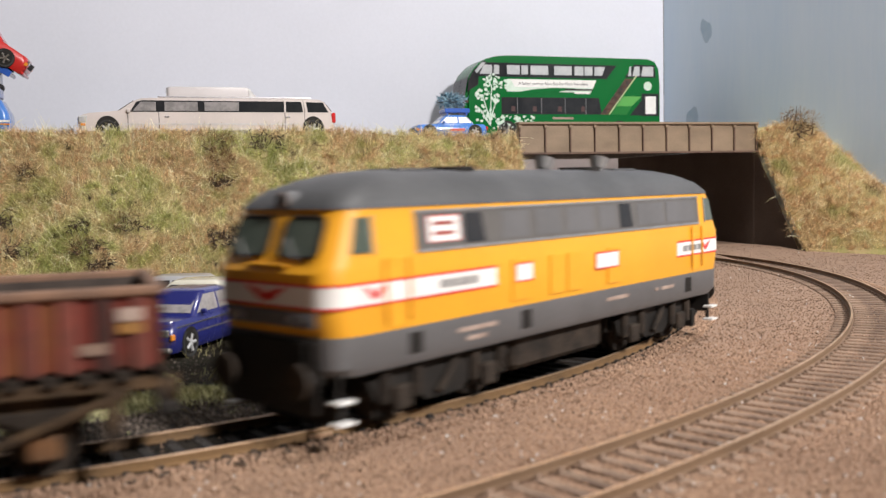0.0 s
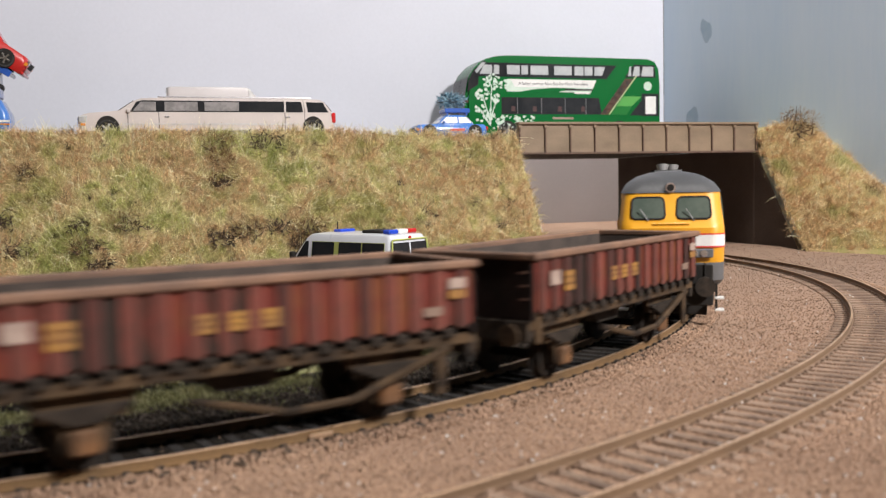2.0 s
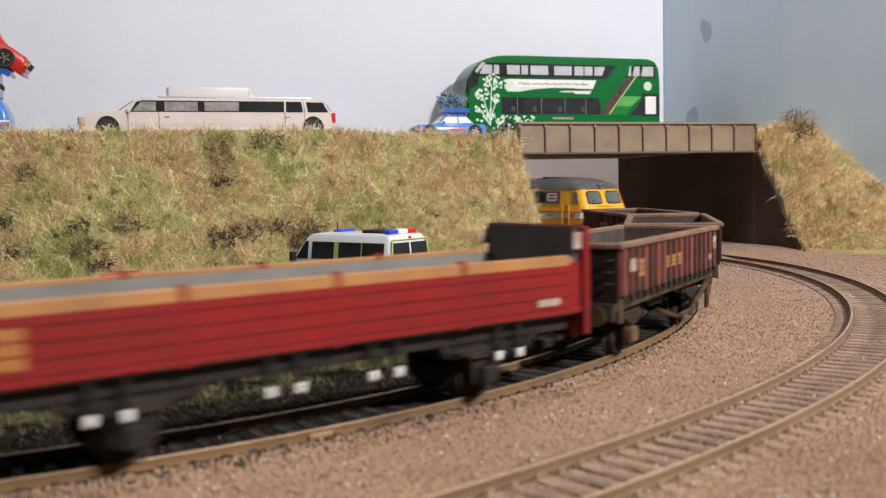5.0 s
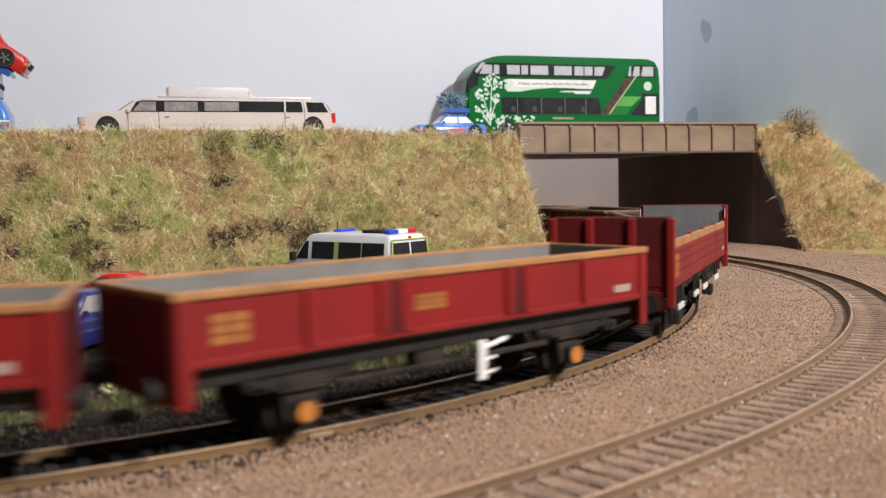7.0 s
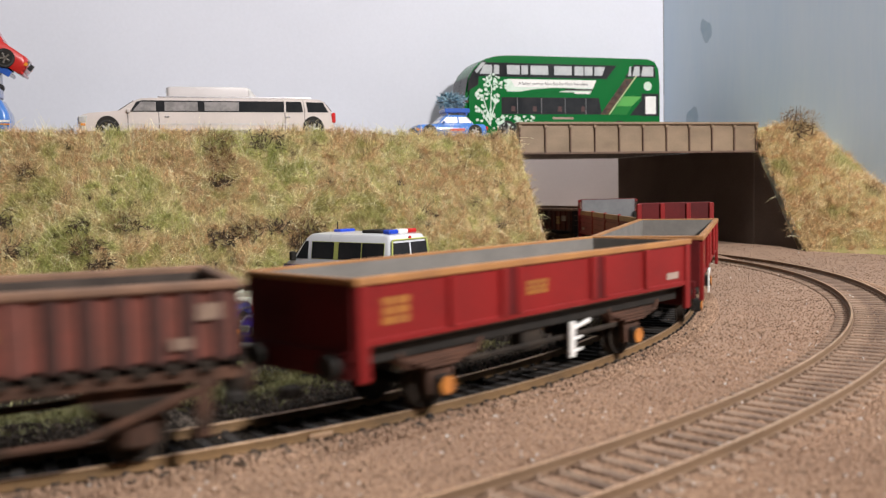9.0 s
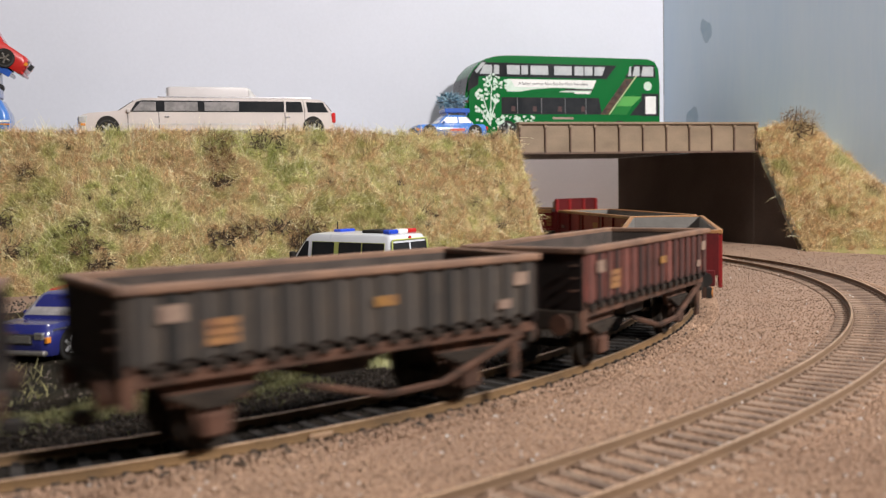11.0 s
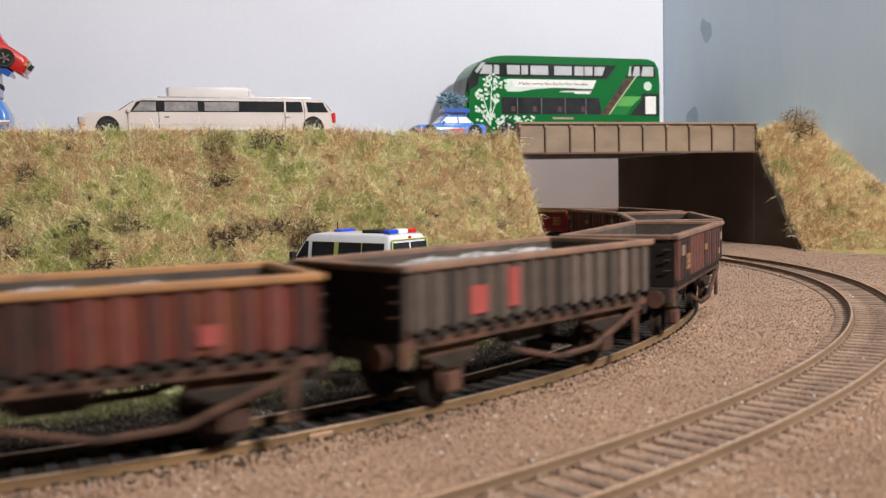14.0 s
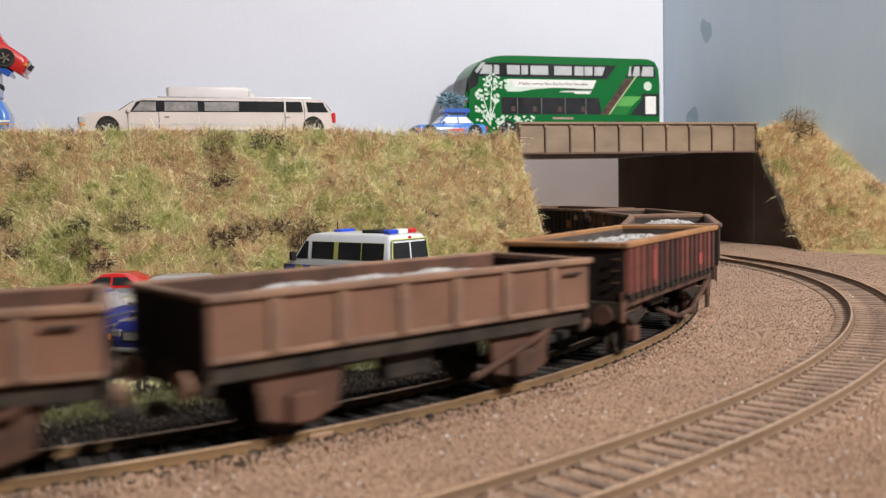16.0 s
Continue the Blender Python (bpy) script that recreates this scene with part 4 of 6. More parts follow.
            part("axle_box", box(x - 2.1, x + 2.1, k * 14.0 - 1.2, k * 14.0 + 1.2, 3.6, 7.8, 0.5), M["black"], t)
            if not ends:
                part("axle_cover", tube((x, k * 15.0, 5.7), (x, k * 15.5, 5.7), 2.0, 14), M["bearing"], t, "bright orange bearing cover")
    if not ends:
        for k in (-1, 1):
            part("step_board", box(5.4, 7.6, k * 15.6 - 0.35, k * 15.6 + 0.35, 4.6, 13.4, 0.15), M["white"], t, "white side step")
            bm = tube((7.4, k * 15.6, 11.8), (14.0, k * 15.6, 13.0), 0.55, 6)
            for z in (6.0, 9.0):
                tube((7.4, k * 15.6, z), (10.6, k * 15.6, z + 0.3), 0.35, 6, bm=bm)
            part("brake_wheel_guard", bm, M["white"], t, "white brake lever")
            bm = tube((-30, k * 13, 9.5), (30, k * 13, 9.5), 0.7, 6)
            box(-10, -2, k * 11 - 2, k * 11 + 2, 8, 13.4, 0.4, bm)
            part("brake_rigging", bm, M["gear"], t)
    buffers(t, hl + 1.0, 13.4, "black")
    return t


def flat_sided_wagon(label, group="brown open wagons"):
    """A rusty two-axle open wagon with plain panelled sides."""
    t = thing("open_wagon", label, "railway wagon", group=group)
    hl, hw, z0, z1 = 48.5, 16.6, 17.8, 29.4
    for k in (-1, 1):
        part("side_wall", box(-hl, hl, k * (hw - 0.5) - 0.5, k * (hw - 0.5) + 0.5, z0, z1 - 1.0, 0.1), RUST["brown"], t)
        part("end_wall", box(k * hl - 0.6, k * hl + 0.6, -hw + 0.2, hw - 0.2, z0 - 3, z1 - 0.6, 0.15), M["end_shade"], t)
        part("inner_lining", box(-hl + 0.8, hl - 0.8, k * (hw - 1.3) - 0.2, k * (hw - 1.3) + 0.2, z0, z1 - 0.6), M["rust_gear"], t)
        part("side_rim", box(-hl - 0.8, hl + 0.8, k * hw - 1.1, k * hw + 1.1, z1 - 1.5, z1, 0.3), M["rim_brown"], t)
        part("end_rim", box(k * hl - 1.0, k * hl + 1.0, -hw + 1, hw - 1, z1 - 1.4, z1 - 0.1, 0.3), M["rim_brown"], t)
        part("lower_rail", box(-hl, hl, k * hw - 0.3, k * hw + 0.8, z0 - 0.6, z0 + 0.6, 0.2), M["rim_brown"], t)
        part("solebar", box(-hl, hl, k * 14.4 - 0.8, k * 14.4 + 0.8, 13.4, 16.6, 0.2), M["gear"], t)
        part("headstock", box(k * hl - 1, k * hl + 1, -15, 15, 11.4, 16.5, 0.3), M["gear"], t)
        part("grab_rail", tube((hl - 9, k * (hw + 0.9), 26.0), (hl - 3.5, k * (hw + 0.9), 26.0), 0.35, 6), M["gear"], t)
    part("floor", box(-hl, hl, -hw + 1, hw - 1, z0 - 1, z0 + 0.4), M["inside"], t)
    part("underfloor", box(-hl + 1, hl - 1, -13, 13, 13.8, z0 - 1), M["black"], t)
    post = part("stanchion", box(-1.2, 1.2, -0.9, 0.0, z0, z1 - 1.6, 0.25), M["rim_brown"], t)
    post.matrix_basis = mm(-36, -hw, 0)
    for i, x in enumerate((-36, -21.5, -7, 7, 21.5, 36)):
        if i:
            again(post, mm(x, -hw, 0))
        again(post, mm(x, hw, 0, 0, 0, 180))
    for x in (-29, 29):
        wheelset(t, x)
        for k in (-1, 1):
            bm = prism([(x - 9.5, 14.0), (x + 9.5, 14.0), (x + 8.0, 5.0), (x + 3.4, 3.8), (x - 3.4, 3.8), (x - 8.0, 5.0)], k * 12.6 - 0.7, k * 12.6 + 0.7)
            part("axle_guard", bm, M["rust_gear"], t)
            part("axle_box", box(x - 3.2, x + 3.2, k * 14.1 - 1.2, k * 14.1 + 1.2, 3.4, 9.4, 0.6), M["rust_gear"], t)
    for k in (-1, 1):
        part("brake_lever", tube((36, k * 15.6, 13.4), (12, k * 15.8, 5.6), 0.8, 6), M["rust_gear"], t)
        part("brake_cylinder", box(-8, 4, k * 10 - 2, k * 10 + 2, 7.6, 14, 0.5), M["gear"], t)
    buffers(t, hl + 0.8, 13.3, "rim_brown")
    heap(t, hl - 6, hw - 3, z0, 5.4)
    return t


# vehicles in order, with their place along the line at the start
FLEET = []
FLEET.append((ribbed_wagon("rusty dark red ribbed spoil wagon, yellow and white markings", "red", "rim_brown", marks="full"), -75.6, 29))
FLEET.append((ribbed_wagon("weathered dark red ribbed wagon with blackened panels", "red", "rim_brown", marks="full"), -183.0, 29))
FLEET.append((ribbed_wagon("grimy dark red ribbed wagon with yellow markings", "red", "rim_brown", marks="full"), -294.5, 29))
FLEET.append((panel_wagon("red planked wagon with orange door tops and high ends", True, "red open wagons"), -420.0, 36))
FLEET.append((panel_wagon("clean red open wagon with orange top edge and white step"), -559.5, 36))
FLEET.append((panel_wagon("red open wagon with orange top edge, rusty brown running gear", gear="rust_gear"), -697.0, 36))
FLEET.append((ribbed_wagon("faded maroon ribbed wagon with a worn orange rim", "maroon", "rim_brown", marks="faint", hl=46.0), -821.0, 29))
FLEET.append((ribbed_wagon("sooty black ribbed wagon with worn yellow markings", "black", "rim_brown", marks="faint", hl=45.5), -925.0, 29))
FLEET.append((ribbed_wagon("rust-streaked brown ribbed wagon with worn brown rim", "rusty", "rim_brown", marks="faint", hl=45.5), -1031.0, 29))
FLEET.append((ribbed_wagon("dirty grey ribbed wagon with two red patches, stone load", "grey", "rim_brown", load=7.4, marks="patched", hl=45.5), -1137.0, 29))
FLEET.append((ribbed_wagon("dark red ribbed wagon with bright red patches, stone load", "red", "rim_orange", load=7.0, marks="patched", hl=45.0), -1239.5, 29))
FLEET.append((flat_sided_wagon("rust-brown panelled open wagon carrying pale stone"), -1346.0, 29))
FLEET.append((flat_sided_wagon("rust-brown panelled open wagon at the rear"), -1453.0, 29))


# ---- lofted bodies: rings of rounded rectangles, stacked upwards ----
def plan_ring(x0, x1, hw, r, z, slope=0.0, k=4):
    pts = []
    r = min(r, hw * 0.95, (x1 - x0) * 0.45)
    for cx, cy, start in ((x1 - r, hw - r, 0), (x0 + r, hw - r, 90), (x0 + r, -hw + r, 180), (x1 - r, -hw + r, 270)):
        for i in range(k + 1):
            a = radians(start + 90 * i / k)
            x = cx + r * math.cos(a)
            pts.append((x, cy + r * math.sin(a), z + slope * x))
    return pts


def stack(levels, bm=None):
    return loft([plan_ring(*lv) for lv in levels], bm)


def side_pane(quad, width_at, mat, parent, name="window", sides=(-1, 1), proud=0.12):
    """A thin pane on the flank; quad in x-z, width_at(z) the half-width of the body there."""
    for k in sides:
        bm = bmesh.new()
        lo = [bm.verts.new((x, k * (width_at(z) - 0.2), z)) for x, z in quad]
        hi = [bm.verts.new((x, k * (width_at(z) + proud), z)) for x, z in quad]
        n = len(quad)
        bm.faces.new(lo)
        bm.faces.new(hi[::-1])
        for i in range(n):
            bm.faces.new((lo[i], hi[i], hi[(i + 1) % n], lo[(i + 1) % n]))
        part(name, bm, mat, parent)


def slab(corners, thick, mat, parent, name, label=""):
    """A thin plate with the given corners, thick along its normal."""
    bm = bmesh.new()
    c = [Vector(p) for p in corners]
    n = (c[1] - c[0]).cross(c[2] - c[0]).normalized() * thick
    lo, hi = [bm.verts.new(p - n) for p in c], [bm.verts.new(p + n) for p in c]
    bm.faces.new(lo[::-1])
    bm.faces.new(hi)
    for i in range(len(c)):
        j = (i + 1) % len(c)
        bm.faces.new((lo[i], lo[j], hi[j], hi[i]))
    return part(name, bm, mat, parent, label)


# ---- locomotive ----
M["loco_yellow"] = material("loco_yellow", (0.73, 0.345, 0.02), (0.69, 0.315, 0.018), 0.04, 0.8, 0.42, bump=0.04, coat=0.15)
M["loco_grey"] = material("loco_grey", (0.125, 0.125, 0.13), (0.105, 0.105, 0.108), 0.05, 0.8, 0.5, bump=0.08)
M["loco_roof"] = material("loco_roof_grey", (0.088, 0.089, 0.092), (0.065, 0.066, 0.069), 0.05, 0.8, 0.45, bump=0.15, specular=0.3)
M["loco_band"] = material("loco_window_band", (0.115, 0.11, 0.105), (0.10, 0.095, 0.09), 0.05, 0.8, 0.4, bump=0.05)
M["cab_glass"] = material("cab_glass", (0.065, 0.085, 0.07), (0.10, 0.12, 0.10), 0.08, 0.5, 0.1, bump=0, coat=0.5)
M["loco_red"] = material("loco_red_print", (0.60, 0.04, 0.035), (0.55, 0.035, 0.03), 0.2, 1.0, 0.45, bump=0)
M["silver"] = material("silver_paint", (0.32, 0.32, 0.32), (0.26, 0.26, 0.26), 0.2, 1.5, 0.45, metal=0.4, bump=0.05)


def wrap_band(parent, name, x_in, k, z0, z1, proud, mat, label):
    """A painted band from x_in on one flank round the rounded nose (k: -1 or 1) to the other flank."""
    def path(d):
        w, r, e = 17.4 + d, 5.0 + d, 88.3 + d
        pts = [(k * x_in, -w)]
        for cy, a0 in ((-(w - r), -90), (w - r, 0)):
            for i in range(9):
                a = radians(a0 + 90 * i / 8)
                pts.append((k * (e - r + r * math.cos(a)), cy + r * math.sin(a)))
        return pts + [(k * x_in, w)]
    part(name, prism(path(proud) + path(-0.3)[::-1], z0, z1, "z"), mat, parent, label)


def locomotive():
    t = thing("diesel_locomotive", "yellow diesel locomotive with grey roof and white stripe", "locomotive")
    part("body", stack([(-87, 87, 17.3, 5, 19.8), (-88, 88, 17.4, 5, 24), (-88.4, 88.4, 17.4, 5, 31.5), (-87.4, 87.4, 17.2, 5, 33), (-82.6, 82.6, 16.3, 5, 43.4)]),
         M["loco_yellow"], t, smooth=35)
    roof = part("roof", stack([(-83.2, 83.2, 16.6, 5.5, 43.2), (-82.6, 82.6, 16.3, 6, 44.2), (-79.5, 79.5, 14.6, 7, 46.6), (-73, 73, 11.4, 7, 48.8), (-66, 66, 7.0, 6, 50.2), (-60, 60, 2.5, 2, 50.7)]),
                M["loco_roof"], t, smooth=40)
    part("valance", stack([(-85, 85, 16.2, 5, 12.2), (-87.0, 87.0, 17.2, 5, 14), (-87.4, 87.4, 17.3, 5, 19.9)]), M["loco_grey"], t, smooth=35)
    for k in (-1, 1):
        part("roof_fan", tube((k * 30, 0, 50.2), (k * 30, 0, 51.4), 6.0, 20), M["black"], roof, "dark roof fan")
        part("roof_hatch", box(k * 48 - 7, k * 48 + 7, -5, 5, 50.0, 51.0, 0.3), M["loco_roof"], roof)
    for x, y in ((11.8, 0.6), (33.0, -4.2)):
        bm2 = tube((x, y, 49.0), (x, y, 51.2), 1.5, 12)
        tube((x, y, 51.0), (x + 0.9, y, 53.8), 1.8, 14, 2.8, bm=bm2)
        part("exhaust_hood", bm2, M["silver"], roof, "silver exhaust cowl")
    for k in (-1, 1):
        part("head_lamp", tube((k * 79.4, 0, 45.0), (k * 83.2, 0, 44.9), 1.7, 14), M["loco_grey"], t)
        part("lamp_glass", tube((k * 83.6, 0, 44.9), (k * 83.9, 0, 44.9), 1.2, 12), M["black"], t, "dark lamp glass")
        part("lamp_ring", tube((k * 83.5, 0, 44.9), (k * 83.75, 0, 44.9), 1.65, 14), M["dull_white"], t, "pale lamp ring")
        # windscreens
        for y in (-7.4, 7.4):
            c = []
            for dy, z in ((-4.2, 34.5), (4.2, 34.5), (5.1, 34.9), (5.5, 35.8), (5.2, 40.4), (4.8, 41.3), (3.9, 41.7), (-3.9, 41.7), (-4.8, 41.3), (-5.2, 40.4), (-5.5, 35.8), (-5.1, 34.9)):
                x = 87.4 + (z - 33) * (82.6 - 87.4) / 10.4 + 0.18
                c.append((k * x, y + dy, z))
            w = slab(c, 0.12, M["cab_glass"], t, "windscreen")
            seal = bmesh.new()
            for i in range(12):
                tube(Vector(c[i]), Vector(c[(i + 1) % 12]), 0.36, 6, bm=seal)
            part("window_seal", seal, M["black"], w)
            a, b = Vector(c[0]), Vector(c[1])
            part("wiper", tube((a + b) / 2 + Vector((k * 0.4, 0, -0.6)), (a + b) / 2 + Vector((k * 0.1, 2.6, 3.4)), 0.2, 5), M["silver"], w)
        part("wiper_rail", tube((k * 87.9, -6, 32.9), (k * 87.9, 6, 32.9), 0.35, 6), M["loco_yellow"], t)
        part("lamp_panel", box(k * 88.3 - 0.35, k * 88.3 + 0.35, -13.5, 13.5, 21.6, 24.6, 0.3), M["loco_grey"], t)
        for y in (-10.5, -7.4, 7.4, 10.5):
            part("marker_lamp", tube((k * 88.2, y, 23.1), (k * 89.0, y, 23.1), 1.15, 12), M["chrome"], t)
        bm = prism([(-6.0, 29.0), (-1.6, 28.2), (0, 27.3), (1.6, 28.2), (6.0, 29.0), (2.2, 26.7), (0, 25.9), (-2.2, 26.7)], k * 88.5 - 0.34, k * 88.5 + 0.34, "x")
        part("emblem", bm, M["loco_red"], t, "red winged emblem")
        for y in (-10.8, 10.8):
            bm = tube((k * 86, y, 12.2), (k * 90.6, y, 12.2), 2.0, 12)
            b = part("buffer", bm, M["black"], t)
            part("buffer_head", tube((k * 90.4, y, 12.2), (k * 91.4, y, 12.2), 3.3, 16), M["gear"], b, "grimy buffer head")
            bm = tube((k * 88.8, y, 14.6), (k * 88.8, y, 20), 0.3, 6)
            part("hand_rail", bm, M["black"], t)
            for z in (3.6, 7.6):
                part("cab_step", box(k * 84 - 2.2, k * 84 + 2.2, y * 1.45 - 1.5, y * 1.45 + 1.5, z, z + 0.6, 0.1), M["white"], t, "white edged cab step")
            part("step_hanger", box(k * 84 - 0.4, k * 84 + 0.4, y * 1.36 - 0.4, y * 1.36 + 0.4, 3.6, 13.5), M["black"], t)
        part("buffer_beam", box(k * 88.0 - 0.5, k * 88.0 + 0.5, -13.4, 13.4, 5.6, 19.3, 0.4), M["black"], t, "black buffer beam")
        part("coupling", box(k * 86 - 3, k * 86 + 5, -1.6, 1.6, 6.5, 9.5, 0.4), M["black"], t)
        part("snow_plough", box(k * 80 - 1, k * 80 + 1, -12, 12, 1.6, 7.2, 0.4), M["black"], t)

    def hw(z):
        return 17.4 if z < 31.5 else 17.4 + (z - 31.5) * (16.3 - 17.4) / 11.9
    # side stripe, white with red edges and emblems
    for k, x_in in ((-1, 36), (1, 56)):
        wrap_band(t, "white_stripe", x_in, k, 25.4, 29.3, 0.12, M["white"], "white stripe round the nose")
        for z in (25.25, 29.45):
            wrap_band(t, "red_line", x_in, k, z - 0.24, z + 0.24, 0.17, M["loco_red"], "thin red stripe edge")
    for x0, x1 in ((-28.5, -22), (8, 19.5)):
        side_pane([(x0 - 0.3, 25.2), (x1 + 0.3, 25.2), (x1 + 0.3, 29.6), (x0 - 0.3, 29.6)], hw, M["loco_red"], t, "red_edge", proud=0.38)
        side_pane([(x0, 25.6), (x1, 25.6), (x1, 29.2), (x0, 29.2)], hw, M["white"], t, "side_stripe", proud=0.44)
    side_pane([(-4.6, 26), (-2.4, 26), (-2.4, 29.6), (-4.6, 29.6)], hw, M["rim_orange"], t, "warning_plate")
    for x in (-76, 76):
        side_pane([(x - 3.6, 29.0), (x - 1.0, 28.2), (x, 27.3), (x + 1.0, 28.2), (x + 3.6, 29.0), (x + 1.3, 26.8), (x, 26.0), (x - 1.3, 26.8)], hw, M["loco_red"], t, "emblem", proud=0.2)
    for a, n in ((-56, 4), (60, 4)):
        for i in range(n):
            x = a + i * 3.4
            side_pane([(x, 26.5), (x + 2.7, 26.5), (x + 2.7, 28.2), (x, 28.2)], hw, M["silver"], t, "lettering", proud=0.18)
    # side window band and cab windows
    side_pane([(-63, 34.6), (72, 34.6), (72, 42.0), (-63, 42.0)], hw, M["loco_band"], t, "window_band")
    for z in (34.4, 42.2):
        side_pane([(-63, z - 0.25), (72, z - 0.25), (72, z + 0.25), (-63, z + 0.25)], hw, M["silver"], t, "band_trim", proud=0.3)
    for x0, x1 in ((-47, -39.5), (22, 29)):
        side_pane([(x0, 35.2), (x1, 35.2), (x1 - 1, 41.4), (x0, 41.4)], hw, M["dark_pane"], t, "engine_room_window", proud=0.25)
    for x0, x1 in ((-33, -22), (-19, -8), (-5, 8), (11, 20), (32, 48), (50, 68)):
        side_pane([(x0, 35.4), (x1, 35.4), (x1, 41.2), (x0, 41.2)], hw, M["loco_grey"], t, "grille_panel", proud=0.2)
    side_pane([(-59, 36), (-48.5, 36), (-48.5, 41), (-59, 41)], hw, M["white"], t, "paper_notice", proud=0.22)
    side_pane([(-59.2, 35.8), (-48.3, 35.8), (-48.3, 41.2), (-59.2, 41.2)], hw, M["loco_red"], t, "notice_edge", proud=0.18)
    for z in (37.2, 39.2):
        side_pane([(-57.5, z), (-50.5, z), (-50.5, z + 0.8), (-57.5, z + 0.8)], hw, M["patch_red"], t, "notice_print", proud=0.26)
    for k in (-1, 1):
        side_pane([(k * 76.5, 35), (k * 82, 35), (k * 80, 41.6), (k * 76.5, 41.6)], hw, M["cab_glass"], t, "cab_window", proud=0.2)
        side_pane([(k * 75.9, 34.5), (k * 76.4, 34.5), (k * 76.4, 42), (k * 75.9, 42)], hw, M["silver"], t, "window_trim", proud=0.28)
        for x in (k * 66, k * 73):
            for s in (-1, 1):
                part("hand_rail", tube((x, s * 17.9, 21.5), (x, s * 17.6, 33.5), 0.3, 6), M["loco_yellow"], t)
        side_pane([(k * 67, 20.4), (k * 72, 20.4), (k * 72, 33.6), (k * 67, 33.6)], hw, M["loco_yellow"], t, "cab_door", proud=0.15)
    for x in (-30, -14, -6, 14):
        side_pane([(x, 21.2), (x + 6.6, 21.2), (x + 6.6, 30.4), (x, 30.4)], hw, M["loco_yellow"], t, "access_panel", proud=0.35 if x > -20 else 0.3)
    for x0, x1 in ((-50, -36), (-47, -40), (14, 26), (42, 44), (46, 54)):
        z = 16.6 if x0 != -47 else 14.6
        side_pane([(x0, z), (x1, z), (x1, z + 0.9), (x0, z + 0.9)], lambda q: 17.3, M["dull_white"], t, "lettering", proud=0.1)
    for x in (-66, -26, 62):
        side_pane([(x, 14.4), (x + 4, 14.4), (x + 4, 18.6), (x, 18.6)], lambda q: 17.3, M["black"], t, "step_recess", proud=0.08)
    part("fuel_tank", box(-24, 18, -13.5, 13.5, 4.0, 12.6, 1.2), M["gear"], t)
    # bogies
    for c in (-50, 50):
        b = part("bogie_frame", box(c - 24, c + 24, -10.5, 10.5, 6.0, 11.5, 0.6), M["black"], t)
        for s in (-1, 1):
            bm = prism([(c - 24, 9.6), (c - 16, 11.8), (c + 16, 11.8), (c + 24, 9.6), (c + 22, 5.5), (c + 9, 5.5), (c + 6, 3.2), (c - 6, 3.2), (c - 9, 5.5), (c - 22, 5.5)], s * 12.4 - 0.7, s * 12.4 + 0.7)
            part("side_frame", bm, M["black"], b)
            for x in (c - 15, c + 15):
                part("axle_box", box(x - 2.6, x + 2.6, s * 13.8 - 1.1, s * 13.8 + 1.1, 3.0, 8.0, 0.5), M["gear"], b)
                part("coil_spring", tube((x + 5, s * 13.6, 5), (x + 5, s * 13.6, 11), 1.3, 10), M["gear"], b)
                part("coil_spring", tube((x - 5, s * 13.6, 5), (x - 5, s * 13.6, 11), 1.3, 10), M["gear"], b)
            part("damper", tube((c - 3, s * 14, 4.5), (c + 3, s * 14, 10.5), 0.9, 8), M["gear"], b)
        for x in (c - 15, c + 15):
            wheelset(t, x, 6.0)
    squeeze = 0.932
    for o in t.children_recursive:
        if o.name.startswith("axle") and not o.name.startswith("axle_box"):
            o.matrix_basis.translation.x *= squeeze
        elif not o.name.startswith("wheel"):
            o.data.transform(Matrix.Diagonal((squeeze, 1, 1, 1)))
    for i, (ax, x, r) in enumerate(AXLES):
        if ax.parent == t:
            AXLES[i] = (ax, x * squeeze, r)
    return t


FLEET.insert(0, (locomotive(), 71.8, 47))


# ---- road vehicles ----
def road_wheel(parent, x, y, r, rim_mat, w=4.0):
    tyre = part("wheel", disc_wheel(r, w), M["tyre"], parent, smooth=35)
    k = 1 if y > 0 else -1
    tyre.matrix_basis = mm(x, y, r, 0, 0, 180 if k > 0 else 0)
    bm = bmesh.new()
    tube((0, -w / 2 - 0.05, 0), (0, -w / 2 + 0.6, 0), r * 0.22, 10, bm=bm)
    for i in range(5):
        a = 2 * math.pi * i / 5
        tube((0, -w / 2 + 0.15, 0), (r * 0.62 * math.cos(a), -w / 2 + 0.1, r * 0.62 * math.sin(a)), r * 0.12, 6, bm=bm)
    tube((0, -w / 2 + 0.25, 0), (0, -w / 2 + 0.9, 0), r * 0.66, 16, bm=bm)
    rim = part("rim", bm, rim_mat, tyre)
    return tyre


